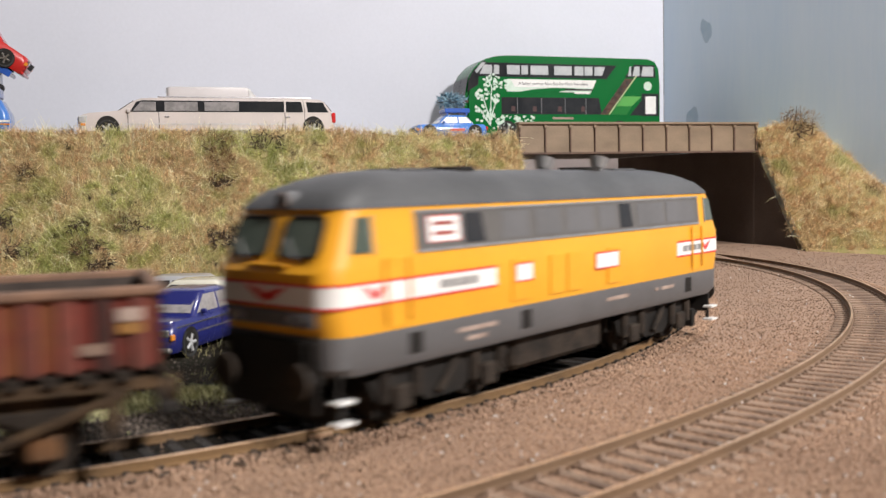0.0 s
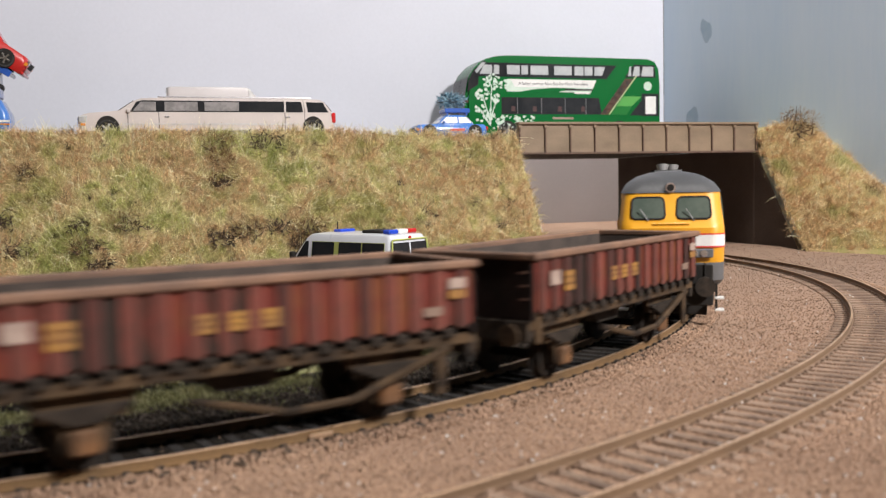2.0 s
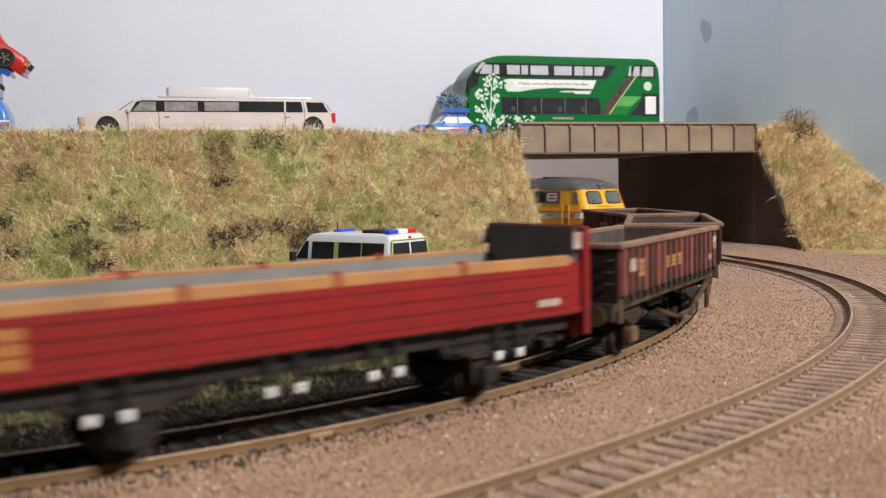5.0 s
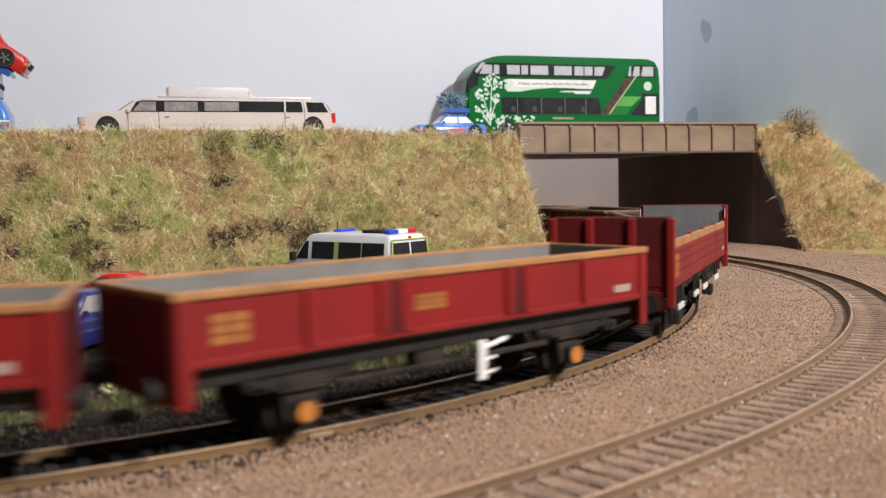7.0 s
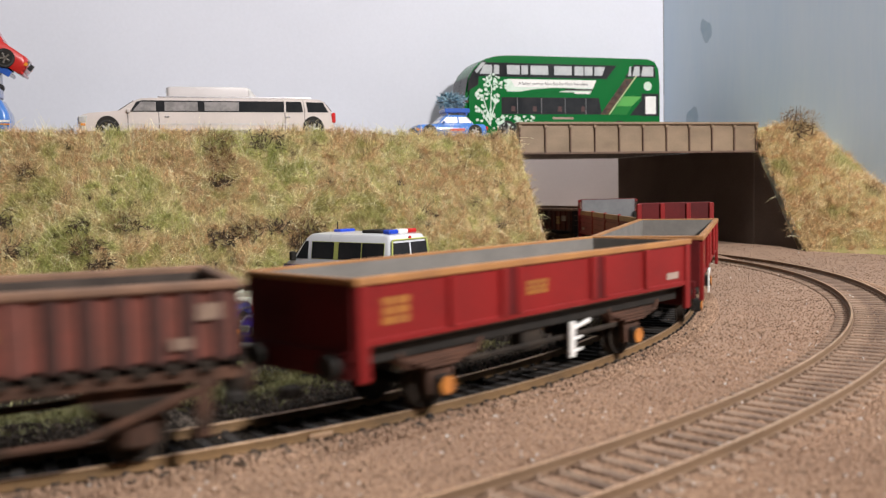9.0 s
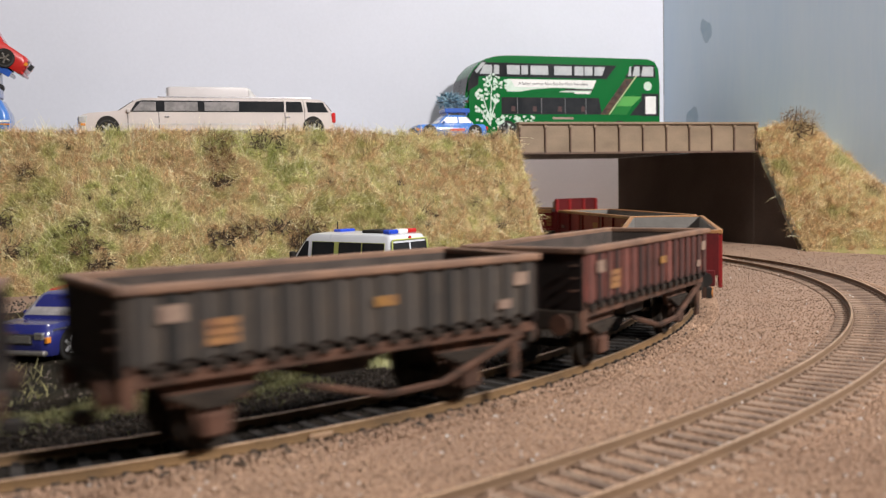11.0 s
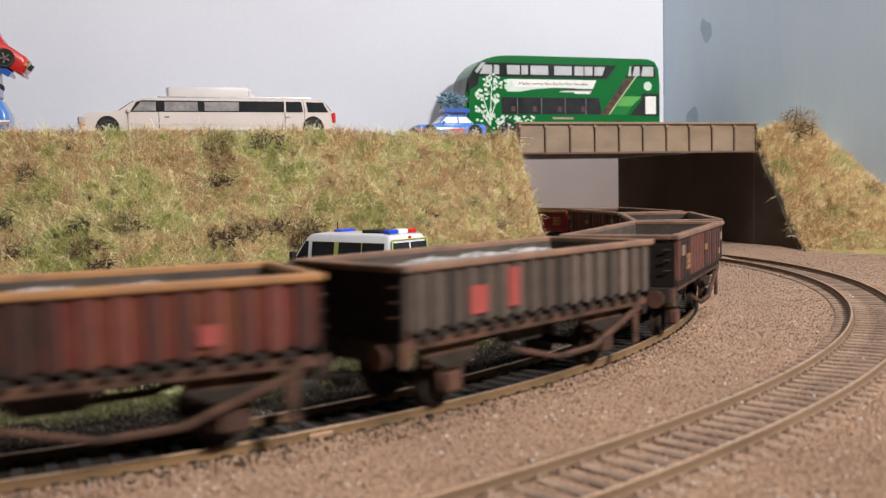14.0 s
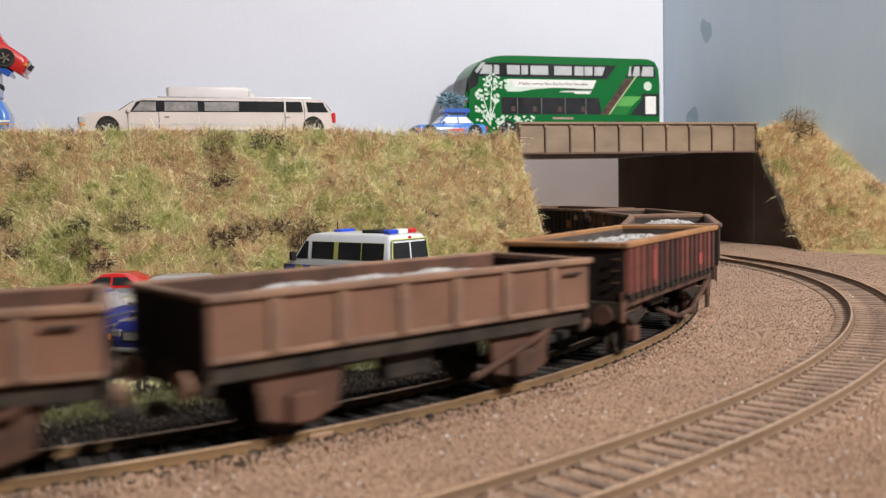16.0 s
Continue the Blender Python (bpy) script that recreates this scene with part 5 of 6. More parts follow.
def car(name, label, at, L, W, H, paint, hood, base, top, panes, wheels, r, low=2.4, trunk=None, rim="alloy", glass="dark_pane", nose=2.5, category="car", slope=0.0, group="", bumper=None):
    """A model car along +x. base: where the cabin meets the body (rear, front); top: the roof (rear, front); panes: side windows as x pairs."""
    t = thing(name, label, category, group=group, at=at)
    hw = W / 2
    b = part("body", stack([(-L / 2 + 1.5, L / 2 - 1.5, hw - 0.8, 2.5, low), (-L / 2 + 0.4, L / 2 - 0.3, hw, 3.0, low + 1.6), (-L / 2, L / 2, hw, 3.2, hood * 0.62),
                            (-L / 2 + 0.5, L / 2 - 0.8, hw - 0.2, 3.2, hood * 0.85, slope), (-L / 2 + 1.6, L / 2 - nose, hw - 1.0, 3.2, hood, slope)]), paint, t, smooth=35)
    cab = part("cabin", stack([(base[0], base[1], hw - 0.7, 2.0, hood - 0.5, slope), (base[0] + 0.4, base[1] - 0.6, hw - 0.9, 2.0, hood + 0.6),
                               (top[0] - 0.6, top[1] + 0.8, hw - 2.3, 2.6, H - 1.1), (top[0] + 0.6, top[1] - 0.5, hw - 3.0, 3.0, H - 0.25), (top[0] + 3, top[1] - 3, hw - 5, 3.0, H)]), paint, t, smooth=40)
    z0, z1 = hood + 0.9, H - 1.5

    def width_at(z):
        return hw - 0.9 + (z - hood - 0.6) * (-1.4) / (H - 1.1 - hood - 0.6)

    def edge(z, front):
        k = (z - hood) / (H - 1.1 - hood)
        i = 1 if front else 0
        return base[i] + (top[i] - base[i]) * k
    for i, (a, c) in enumerate(panes):
        q = [(max(a, edge(z0, False) + 1.2), z0), (min(c, edge(z0, True) - 1.2), z0), (min(c, edge(z1, True) - 0.8), z1), (max(a, edge(z1, False) + 0.8), z1)]
        side_pane(q, width_at, M[glass], cab, "side_window")
    for front in (True, False):
        k = 1 if front else -1
        c = []
        for y, z in ((-1, z0), (1, z0), (1, z1 + 0.2), (-1, z1 + 0.2)):
            c.append((edge(z, front) + k * 0.25, y * (width_at(z) - 1.6), z))
        slab(c, 0.12, M[glass], cab, "windscreen" if front else "rear_window")
    for x in wheels:
        for y in (-1, 1):
            part("wheel_arch", tube((x, y * (hw - 2.5), r * 1.02), (x, y * (hw + 0.08), r * 1.0), r * 1.1, 20), M["black"], t)
            road_wheel(t, x, y * (hw - 1.4), r, M[rim], 3.2)
    for y in (-1, 1):
        part("headlamp", box(L / 2 - 1.3, L / 2 + 0.12, y * (hw - 3.0) - 1.7, y * (hw - 3.0) + 1.7, hood * 0.62, hood * 0.82, 0.4), M["chrome"], t)
        part("tail_lamp", box(-L / 2 - 0.12, -L / 2 + 1.2, y * (hw - 2.0) - 1.2, y * (hw - 2.0) + 1.2, hood * 0.58, hood * 0.86, 0.3), M["red_lens"], t)
        part("indicator", box(L / 2 - 2.0, L / 2 - 0.2, y * (hw - 0.5) - 0.4, y * (hw - 0.5) + 0.45, hood * 0.55, hood * 0.7, 0.15), M["amber"], t)
        part("door_mirror", box(edge(z0, True) - 3.6, edge(z0, True) - 2.2, y * hw - 0.6, y * hw + 1.2, hood + 0.6, hood + 2.0, 0.35), paint, t)
    part("grille", box(L / 2 - 0.8, L / 2 + 0.1, -hw + 5, hw - 5, hood * 0.5, hood * 0.78, 0.2), M["black"], t)
    part("front_bumper", box(L / 2 - 1.6, L / 2 + 0.5, -hw + 0.8, hw - 0.8, low + 0.3, low + 1.9, 0.5), bumper or M["steel"], t)
    part("rear_bumper", box(-L / 2 - 0.5, -L / 2 + 1.6, -hw + 0.8, hw - 0.8, low + 0.3, low + 1.9, 0.5), bumper or M["steel"], t)
    for y in (-1, 1):
        for x in [p[0] for p in panes[1:]]:
            part("door_joint", box(x - 0.9, x - 0.7, y * hw - 0.1, y * hw + 0.06, low + 1.8, hood - 0.8), M["black"], t)
        part("waist_trim", box(wheels[0] + r, wheels[1] - r, y * hw - 0.1, y * hw + 0.12, hood * 0.60, hood * 0.64), M["black" if rim != "alloy" else "steel"], t)
    return t


P = {"champagne": gloss("champagne_paint", (0.60, 0.535, 0.51), 0.5, 0.0, 0.3), "white": gloss("white_paint", (0.58, 0.54, 0.535)),
     "blue": gloss("dark_blue_paint", (0.02, 0.024, 0.14)), "purple": gloss("violet_blue_paint", (0.045, 0.025, 0.19)), "red": gloss("bright_red_paint", (0.50, 0.02, 0.018)),
     "silver": gloss("silver_car_paint", (0.36, 0.36, 0.37), 0.3), "cream": gloss("cream_paint", (0.62, 0.60, 0.50)), "sky": gloss("sky_blue_paint", (0.06, 0.19, 0.55)),
     "bus_green": gloss("bus_green", (0.002, 0.125, 0.024), 0.2, 0.0, 0.3), "leaf": gloss("light_green_print", (0.10, 0.36, 0.08), 0.35, 0.0, 0.3), "royal": gloss("royal_blue_paint", (0.03, 0.10, 0.42))}
M["limo_glass"] = material("pale_limousine_glass", (0.33, 0.31, 0.31), (0.22, 0.21, 0.21), 0.15, 0.6, 0.12, bump=0, coat=0.3)

def limousine():
    """A stretched estate limousine, its nose along +x."""
    t = thing("limousine", "champagne stretched limousine with dark windows on the road", "car", at=road_pose(-191, 25, ROAD_Z - 1, 180))
    side = [(-72.5, 3), (-74, 6), (-74.2, 9.5), (-73.3, 13.6), (-72, 15), (-67.5, 20.2), (-65, 21.2), (-55, 21.6), (34, 21.6), (39.5, 21.2), (43, 20.2), (51.5, 15.2), (56, 14.7), (68, 13.9), (72, 12.8),
            (73.8, 11), (74.2, 6), (72.8, 3)]
    part("body", prism(side, -13.8, 13.8, bevel=1.7), P["champagne"], t, smooth=40)

    def w(z):
        return 13.8
    glass = M["dark_pane"]
    side_pane([(45.8, 14.4), (-43, 14.4), (-43, 20.0), (39, 20.2), (42, 19.4)], w, glass, t, "window_band")
    side_pane([(-44.2, 14.4), (-54.6, 14.4), (-53.4, 19.9), (-44.2, 20.0)], w, glass, t, "rear_door_window")
    side_pane([(-57.4, 14.4), (-70.2, 14.4), (-66.6, 19.6), (-56.4, 19.8)], w, glass, t, "quarter_window")
    for a, b, front in ((44.2, 31.2, True), (26.4, 7.6, False), (3.8, -16.2, False)):
        side_pane([(a, 14.9), (b, 14.9), (b, 19.5), (a - (4.6 if front else 0.0), 19.5)], w, M["limo_glass"], t, "pale_window", proud=0.24)
    for x in (46.8, 29.6, -43.6, -55.6):
        side_pane([(x, 5.4), (x + 0.35, 5.4), (x + 0.35, 14.2), (x, 14.2)], w, M["black"], t, "door_joint", proud=0.06)
    side_pane([(-55.2, 14.2), (-55.9, 14.2), (-54.9, 20.8), (-54.3, 20.8)], w, M["steel"], t, "pillar_trim", proud=0.16)
    side_pane([(-52, 8.0), (50, 8.0), (50, 8.5), (-52, 8.5)], w, M["alloy"], t, "waist_trim", proud=0.14)
    side_pane([(-50, 4.4), (48, 4.4), (48, 5.2), (-50, 5.2)], w, M["steel"], t, "sill_trim", proud=0.2)
    for x in (24, -46.5):
        side_pane([(x, 11.6), (x + 2.6, 11.6), (x + 2.6, 12.2), (x, 12.2)], w, M["chrome"], t, "door_handle", proud=0.4)
    for y in (-1, 1):
        part("tail_lamp", box(-74.5, -72.0, y * 12.6 - 1.3, y * 12.6 + 1.35, 9.0, 14.2, 0.35), M["red_lens"], t)
        part("headlamp", box(68.6, 74.0, y * 11.6 - 2.4, y * 11.6 + 2.4, 8.8, 12.4, 0.7), M["alloy"], t, "clear wraparound headlamp")
        part("indicator", box(70, 72.6, y * 13.4 - 0.6, y * 13.4 + 0.6, 7.4, 8.6, 0.2), M["amber"], t)
        part("door_mirror", box(45.4, 47.6, y * 15.0 - 1.2, y * 15.0 + 0.6, 13.8, 16.0, 0.5), P["champagne"], t)
        for x in (58.2, -60.5):
            part("wheel_arch", tube((x, y * 11, 5.7), (x, y * 13.9, 5.7), 6.7, 24), M["black"], t)
            road_wheel(t, x, y * 12.4, 5.6, M["alloy"], 3.2)
        part("roof_rail", tube((-60, y * 9.5, 22.2), (30, y * 9.5, 22.2), 0.4, 6), M["chrome"], t)
    slab([(52.0, -11.5, 15.2), (52.0, 11.5, 15.2), (43.6, 10.5, 20.2), (43.6, -10.5, 20.2)], 0.15, glass, t, "windscreen")
    slab([(-72.6, -11, 15.2), (-68.2, -10, 20.0), (-68.2, 10, 20.0), (-72.6, 11, 15.2)], 0.15, glass, t, "rear_window")
    part("radiator_grille", box(73.4, 74.7, -7.5, 7.5, 6.6, 12.2, 0.4), M["chrome"], t, "tall chrome grille")
    part("front_bumper", box(71.5, 75.0, -13.2, 13.2, 3.2, 6.0, 0.8), P["champagne"], t)
    part("rear_bumper", box(-75.0, -71.5, -13.2, 13.2, 3.4, 6.2, 0.8), P["champagne"], t)
    for o in t.children:
        if o.name.startswith("wheel") and not o.name.startswith("wheel_arch"):
            o.matrix_basis.translation.z += 0.8 * MM
        else:
            o.data.transform(Matrix.Diagonal((1, 1, 1.15, 1)))
    return t


limousine()

car("van", "white high-roof panel van parked behind the limousine", road_pose(-181, 72, ROAD_Z, 0), 71, 27, 36.0, P["white"], 20, (-35, 31), (-34, 17), [(18, 26)], (-22, 22), 5.2, low=3, nose=2, category="van", glass="white")

# blue car with a frosted tree on its rack
beetle = car("saloon_car", "sky blue saloon carrying a blue frosted tree on its roof", road_pose(-42, 17, ROAD_Z - 0.9, 180), 48, 21, 15.2, P["sky"], 9.0, (-15, 10), (-10, 4), [(-14, -4.5), (-3.5, 9)], (-15, 15.5), 4.2, low=1.8, glass="white")
part("roof_rack", box(-13, 4, -6.5, 6.5, 16.6, 19.4, 0.4), P["royal"], beetle)
for x in (-11, 2):
    part("rack_foot", box(x - 0.5, x + 0.5, -6, 6, 15.0, 16.8), P["royal"], beetle)
side_pane([(-8, 4.6), (2, 4.6), (2, 6.2), (-8, 6.2)], lambda z: 10.5, M["loco_red"], beetle, "lettering", proud=0.12)
M["frost"] = material("frosted_blue_needles", (0.05, 0.17, 0.26), (0.35, 0.48, 0.55), 0.5, 2.0, 0.7, bump=0, island=0.4)


def bundle(name, centre, size, n, seed, mat, label, category, parent=None, lo=2.0, hi=4.0, width=0.28):
    rng = np.random.default_rng(seed)
    d = rng.normal(size=(n, 3))
    d /= np.linalg.norm(d, axis=1)[:, None]
    p = d * np.array(size) * rng.uniform(0.35, 1, (n, 1)) + np.array(centre)
    v, f = blades(p, d, lo, hi, width, rng, 0.5)
    ob = new(name, plain_mesh(name, v, f, mat))
    ob.parent = parent
    return tagged(ob, label, category) if not parent else tagged(ob, label)


tree = thing("frosted_tree", "small blue frosted fir lying on the car's rack", "model tree", at=road_pose(-39, 17, ROAD_Z + 18.0, 180))
part("trunk", tube((-11, 0, 5.5), (10, 0, 4.5), 1.0, 8, 0.5), M["twig"], tree)
bundle("crown", (0, 0, 6), (10, 5.5, 4.6), 900, 31, M["frost"], "blue frosted needles", "", tree)

# ---- double-decker bus ----
M["seat_red"] = material("dim_red_seat", (0.06, 0.012, 0.010), (0.035, 0.012, 0.010), 0.2, 1.0, 0.5, bump=0)
M["bus_glass"] = material("bus_window", (0.42, 0.44, 0.45), (0.50, 0.51, 0.52), 0.15, 0.6, 0.15, bump=0, coat=0.4)
M["seat_brown"] = material("bus_stair_glow", (0.10, 0.045, 0.028), (0.02, 0.016, 0.014), 0.2, 1.0, 0.3, bump=0)
M["lime_print"] = material("pale_lime_print", (0.52, 0.60, 0.34), (0.44, 0.54, 0.28), 0.3, 1.5, 0.4, bump=0)
P["mid_green"] = gloss("mid_green_print", (0.012, 0.17, 0.03), 0.3, 0.0, 0.3)
M["frost_white"] = material("flower_print", (0.60, 0.70, 0.62), (0.48, 0.62, 0.50), 0.3, 1.5, 0.4, bump=0)


def double_decker():
    t = thing("double_decker_bus", "green double-decker bus with white flowers and banner", "bus", at=mm(99.5, 772, ROAD_Z + 4.4, 0, 0, ROAD_ANGLE + 180))
    prof = [(-71, 3), (70, 3), (74.5, 6), (76, 18), (75.6, 30), (74.4, 38), (72.4, 44), (69.2, 49), (65, 53), (59.5, 56), (52, 57.8), (44, 58.3), (20, 58.4), (-64, 58), (-70, 56), (-73, 51), (-74, 40), (-74, 6)]
    part("body", prism(prof, -16.5, 16.5, bevel=2.2), P["bus_green"], t, smooth=35)

    def w(z):
        return 16.5
    S = M["dark_pane"]
    side_pane([(67, 43.5), (-30, 43.0), (-38, 52.6), (60, 53.0)], w, S, t, "upper_window_band", proud=0.1)
    for a, b in ((65.5, 56.5), (55.2, 51.4), (45.6, 36.2), (35.0, 30.2), (28.2, 15.0), (10.4, -3.0), (-5.2, -12.0), (-12.8, -19.0), (-20.6, -26.5)):
        side_pane([(a, 45.2), (b, 45.2), (b - (2.4 if b < -25 else 0), 51.4), (a - (3 if a > 60 else 0), 51.4)], w, M["bus_glass"], t, "upper_window", proud=0.2)
    side_pane([(50, 18.0), (-26, 18.0), (-24, 29.6), (50, 29.6)], w, S, t, "lower_window_band", proud=0.12)
    for x in (38, 20, 2, -14):
        side_pane([(x, 18.2), (x + 0.5, 18.2), (x + 0.5, 29.4), (x, 29.4)], w, M["loco_grey"], t, "window_pillar", proud=0.16)
    side_pane([(-25, 18), (-31, 18), (-51.5, 43.5), (-45, 43.5)], w, M["seat_brown"], t, "stair_window", proud=0.14)
    for z in (21, 25, 29, 33, 37):
        x = -25.6 - (z - 18) * 0.8
        side_pane([(x, z), (x - 4.4, z + 0.5), (x - 4.4, z + 1.3), (x, z + 0.8)], w, M["rust_gear"], t, "stair_tread", proud=0.17)
    side_pane([(-31.4, 18), (-32.2, 18), (-54.6, 46), (-53.6, 46)], w, M["lime_print"], t, "pale_line", proud=0.2)
    side_pane([(-33, 18), (-46, 18), (-50, 24), (-37.8, 24)], w, P["mid_green"], t, "green_stripe", proud=0.12)
    side_pane([(-37.8, 24), (-50, 24), (-58, 31), (-43.4, 31)], w, P["leaf"], t, "light_green_stripe", proud=0.12)
    side_pane([(-44.5, 44.4), (-69.5, 44.4), (-68.5, 53.4), (-52, 53.6)], w, S, t, "rear_upper_band", proud=0.1)
    for a, b in ((-47, -49.6), (-50.8, -56.4), (-57.6, -67.4)):
        side_pane([(a, 45.4), (b, 45.4), (b, 52.2), (a - 1.5, 52.2)], w, M["bus_glass"], t, "rear_window", proud=0.2)
    side_pane([(-48.5, 17.5), (-59, 17.5), (-59, 29.5)], w, S, t, "rear_quarter_glass", proud=0.11)
    side_pane([(-58, 17), (-72, 17), (-72, 33), (-58, 33)], w, S, t, "rear_door_frame", proud=0.1)
    side_pane([(-61, 18.5), (-69.5, 18.5), (-69.5, 31), (-61, 31)], w, M["white"], t, "rear_door_pane", proud=0.18)
    side_pane([(46, 33.5), (-18, 33.5), (-22, 42), (46, 42)], w, M["frost_white"], t, "banner_edge", proud=0.1)
    side_pane([(40, 36.6), (-19.5, 36.6), (-22, 41.8), (43, 41.8)], w, M["white"], t, "banner", proud=0.16)
    side_pane([(45, 31.6), (8, 33.4), (-6, 36.2), (12, 36.4), (28, 35.0)], w, P["bus_green"], t, "banner_sweep", proud=0.19)
    for a, b, z in ((2, -19, 34.6), (-5, -17, 32.4)):
        side_pane([(a, z), (b, z), (b, z + 1.2), (a, z + 1.2)], w, M["white"] if z < 34 else M["black"], t, "small_print", proud=0.2)
    cu = bpy.data.curves.new("words", "FONT")
    cu.body = "A faster, smarter New Bus for West Yorkshire"
    cu.size, cu.align_x, cu.extrude = 2.75, "CENTER", 0.03
    tmp = new("words", cu)
    me = bpy.data.meshes.new_from_object(tmp.evaluated_get(bpy.context.evaluated_depsgraph_get()))
    bpy.data.objects.remove(tmp)
    me.transform(Matrix.Diagonal((MM, MM, MM, 1)))
    me.materials.clear()
    me.materials.append(M["black"])
    ob = new("banner_text", me)
    ob.parent = t
    ob.matrix_basis = mm(11, 16.72, 38.2, 90, 0, 180)
    # flower prints towards the front
    rng = random.Random(4)
    for fx, fz, size, dots in ((57.0, 40.0, 6.2, 46), (63.6, 31.6, 5.0, 34), (53.6, 28.6, 3.4, 18), (65.2, 21.5, 3.6, 16), (59.0, 17.5, 4.4, 22), (47.5, 38.0, 3.6, 12), (50, 14.0, 4.0, 16), (38, 13.6, 3.2, 12)):
        bm = bmesh.new()
        for i in range(dots):
            a, d = rng.uniform(0, 6.28), size * math.sqrt(rng.random())
            cx, cz, q = fx + d * math.cos(a), fz + 0.85 * d * math.sin(a), rng.uniform(0.45, 1.15)
            prism([(cx + q * math.cos(j), cz + q * math.sin(j)) for j in (0, 1.05, 2.1, 3.15, 4.2, 5.25)], 16.4, 16.60 + 0.003 * i, bm=bm)
        part("flower_print", bm, M["frost_white"], t)
    for x0, z0, x1, z1 in ((57, 38, 58.5, 10), (63.4, 30, 58.6, 14), (53.8, 27, 58, 15), (65, 21, 59, 11)):
        side_pane([(x0 - 0.3, z0), (x0 + 0.3, z0), (x1 + 0.4, z1), (x1 - 0.4, z1)], w, M["frost_white"], t, "stem_print", proud=0.13)
    for x in (43, 27, 8, -10):
        side_pane([(x, 20), (x - 3.2, 20), (x - 2.8, 23.5), (x - 0.4, 23.8)], w, M["seat_red"], t, "seat_back", proud=0.15)
    bm = bmesh.new()
    for i in range(60):
        x, z = rng.uniform(24, 70), rng.uniform(8, 17)
        h = rng.uniform(0.3, 1.0)
        box(x - h, x + h, 16.4, 16.6 + 0.001 * i, z - h * 0.8, z + h * 0.8, bm=bm)
    part("speckle_print", bm, M["frost_white"], t)
    side_pane([(12, 14.6), (-4, 14.6), (-4, 16.0), (12, 16.0)], w, M["dull_white"], t, "side_print", proud=0.1)
    part("logo_disc", tube((-63, 16.4, 38.4), (-63, 16.7, 38.4), 3.2, 16), M["frost_white"], t, "pale round logo")
    for y in (-1, 1):
        slab([(76.2, y * 0.8, 8), (76.6, y * 0.8, 22), (76.6, y * 15, 22), (76.2, y * 15, 8)], 0.1, M["dark_pane"], t, "windscreen")
        slab([(75.9, y * 0.4, 30), (73.3, y * 0.4, 43), (73.3, y * 14.5, 43), (75.9, y * 14.5, 30)], 0.12, M["dark_pane"], t, "upper_windscreen")
        for x in (46, -40):
            part("wheel_arch", tube((x, y * 13, 6.4), (x, y * 16.58, 6.4), 7.4, 22), M["black"], t)
            road_wheel(t, x, y * 14.8, 6.4, M["steel"], 4.0)
    side_pane([(74.6, 33), (66.6, 38), (66.2, 44), (60, 53.4), (63, 54), (70, 47.6), (73.4, 41)], w, M["dark_pane"], t, "front_quarter_glass", proud=0.08)
    side_pane([(67.5, 45.5), (61, 53), (64, 53), (69, 47)], w, M["bus_glass"], t, "corner_window", proud=0.1)
    for o in t.children_recursive:
        o.data.transform(Matrix.Scale(1.17, 4))
        o.matrix_basis.translation *= 1.17
    return t


double_decker()

# ---- car transporter at the road's far end ----
carrier = thing("car_transporter", "blue car transporter with a tilted upper ramp", "lorry", at=road_pose(-302.5, 30, ROAD_Z + 1.0, 0))
part("cab", stack([(-40, 0.5, 12.5, 3, 3), (-40, 1, 12.8, 3, 9), (-39, 0.5, 12.6, 3, 14), (-34, -3, 11.0, 3, 21.5), (-31, -6, 9, 3, 22.5)]), P["sky"], carrier, smooth=40)
part("orange_trim", box(-20, 1.2, -12.9, -12.7, 7.4, 8.2), M["amber"], carrier)
part("white_trim", box(-20, 1.2, -12.95, -12.75, 9.0, 10.2), M["white"], carrier)
for x in (-30, -8):
    for y in (-1, 1):
        road_wheel(carrier, x, y * 11, 4.4, M["steel"])
part("post", box(-9, -4, -7, 7, 23, 46, 0.6), P["royal"], carrier)
part("hinge", tube((-6, -9, 30), (-6, 9, 30), 2.6, 12), M["black"], carrier)
ramp = part("ramp", box(-42, 12, -10.5, 10.5, -1.6, 0.6, 0.4), P["royal"], carrier, "royal blue tilted ramp")
ramp.matrix_basis = mm(-7.5, 0, 43.2, 0, 33, 0)
part("ramp_edge", box(-42, 12.4, -11, -10.4, -2.6, 1.2, 0.2), P["royal"], ramp)
red = car("sports_car", "bright red sports car tilted nose-down on a blue ramp", Matrix.Identity(4), 55, 24, 19.0, P["red"], 12.8, (-22, 10), (-13, 0), [(-15, -5), (-4, 9)], (-16, 15.5), 4.9, low=1.4, rim="steel", slope=-0.05, bumper=P["red"])
red.matrix_basis = road_pose(-302.5, 30, ROAD_Z + 1.0, 0) @ mm(-7.5, 0, 43.2, 0, 33, 0) @ mm(-10, 0, 0.65)

# ---- yard vehicles inside the curve ----
for label, x, y, paint in (("dark blue saloon parked nose-on beside the track", -118, 288, "blue"), ("blue saloon with chrome wheels beside the track", -82, 288, "blue"),
                           ("violet-blue saloon parked in the yard row", -45, 291, "purple")):
    saloon = car("saloon_car", label, mm(x, y, -2.2, 0, 0, 255.5), 54, 21.5, 18.8, P[paint], 11.4, (-17, 13), (-11, 5), [(-15, -3), (-2, 11)], (-17.0, 17.0), 4.3, low=2.2, glass="limo_glass", group="saloons parked in a row")
    part("chrome_grille", box(26.3, 27.25, -5.4, 5.4, 6.2, 8.6, 0.2), M["chrome"], saloon)
    for y1 in (-1, 1):
        part("chrome_strip", box(-24, 24, y1 * 10.75 - 0.1, y1 * 10.75 + 0.14, 9.6, 10.0), M["chrome"], saloon)
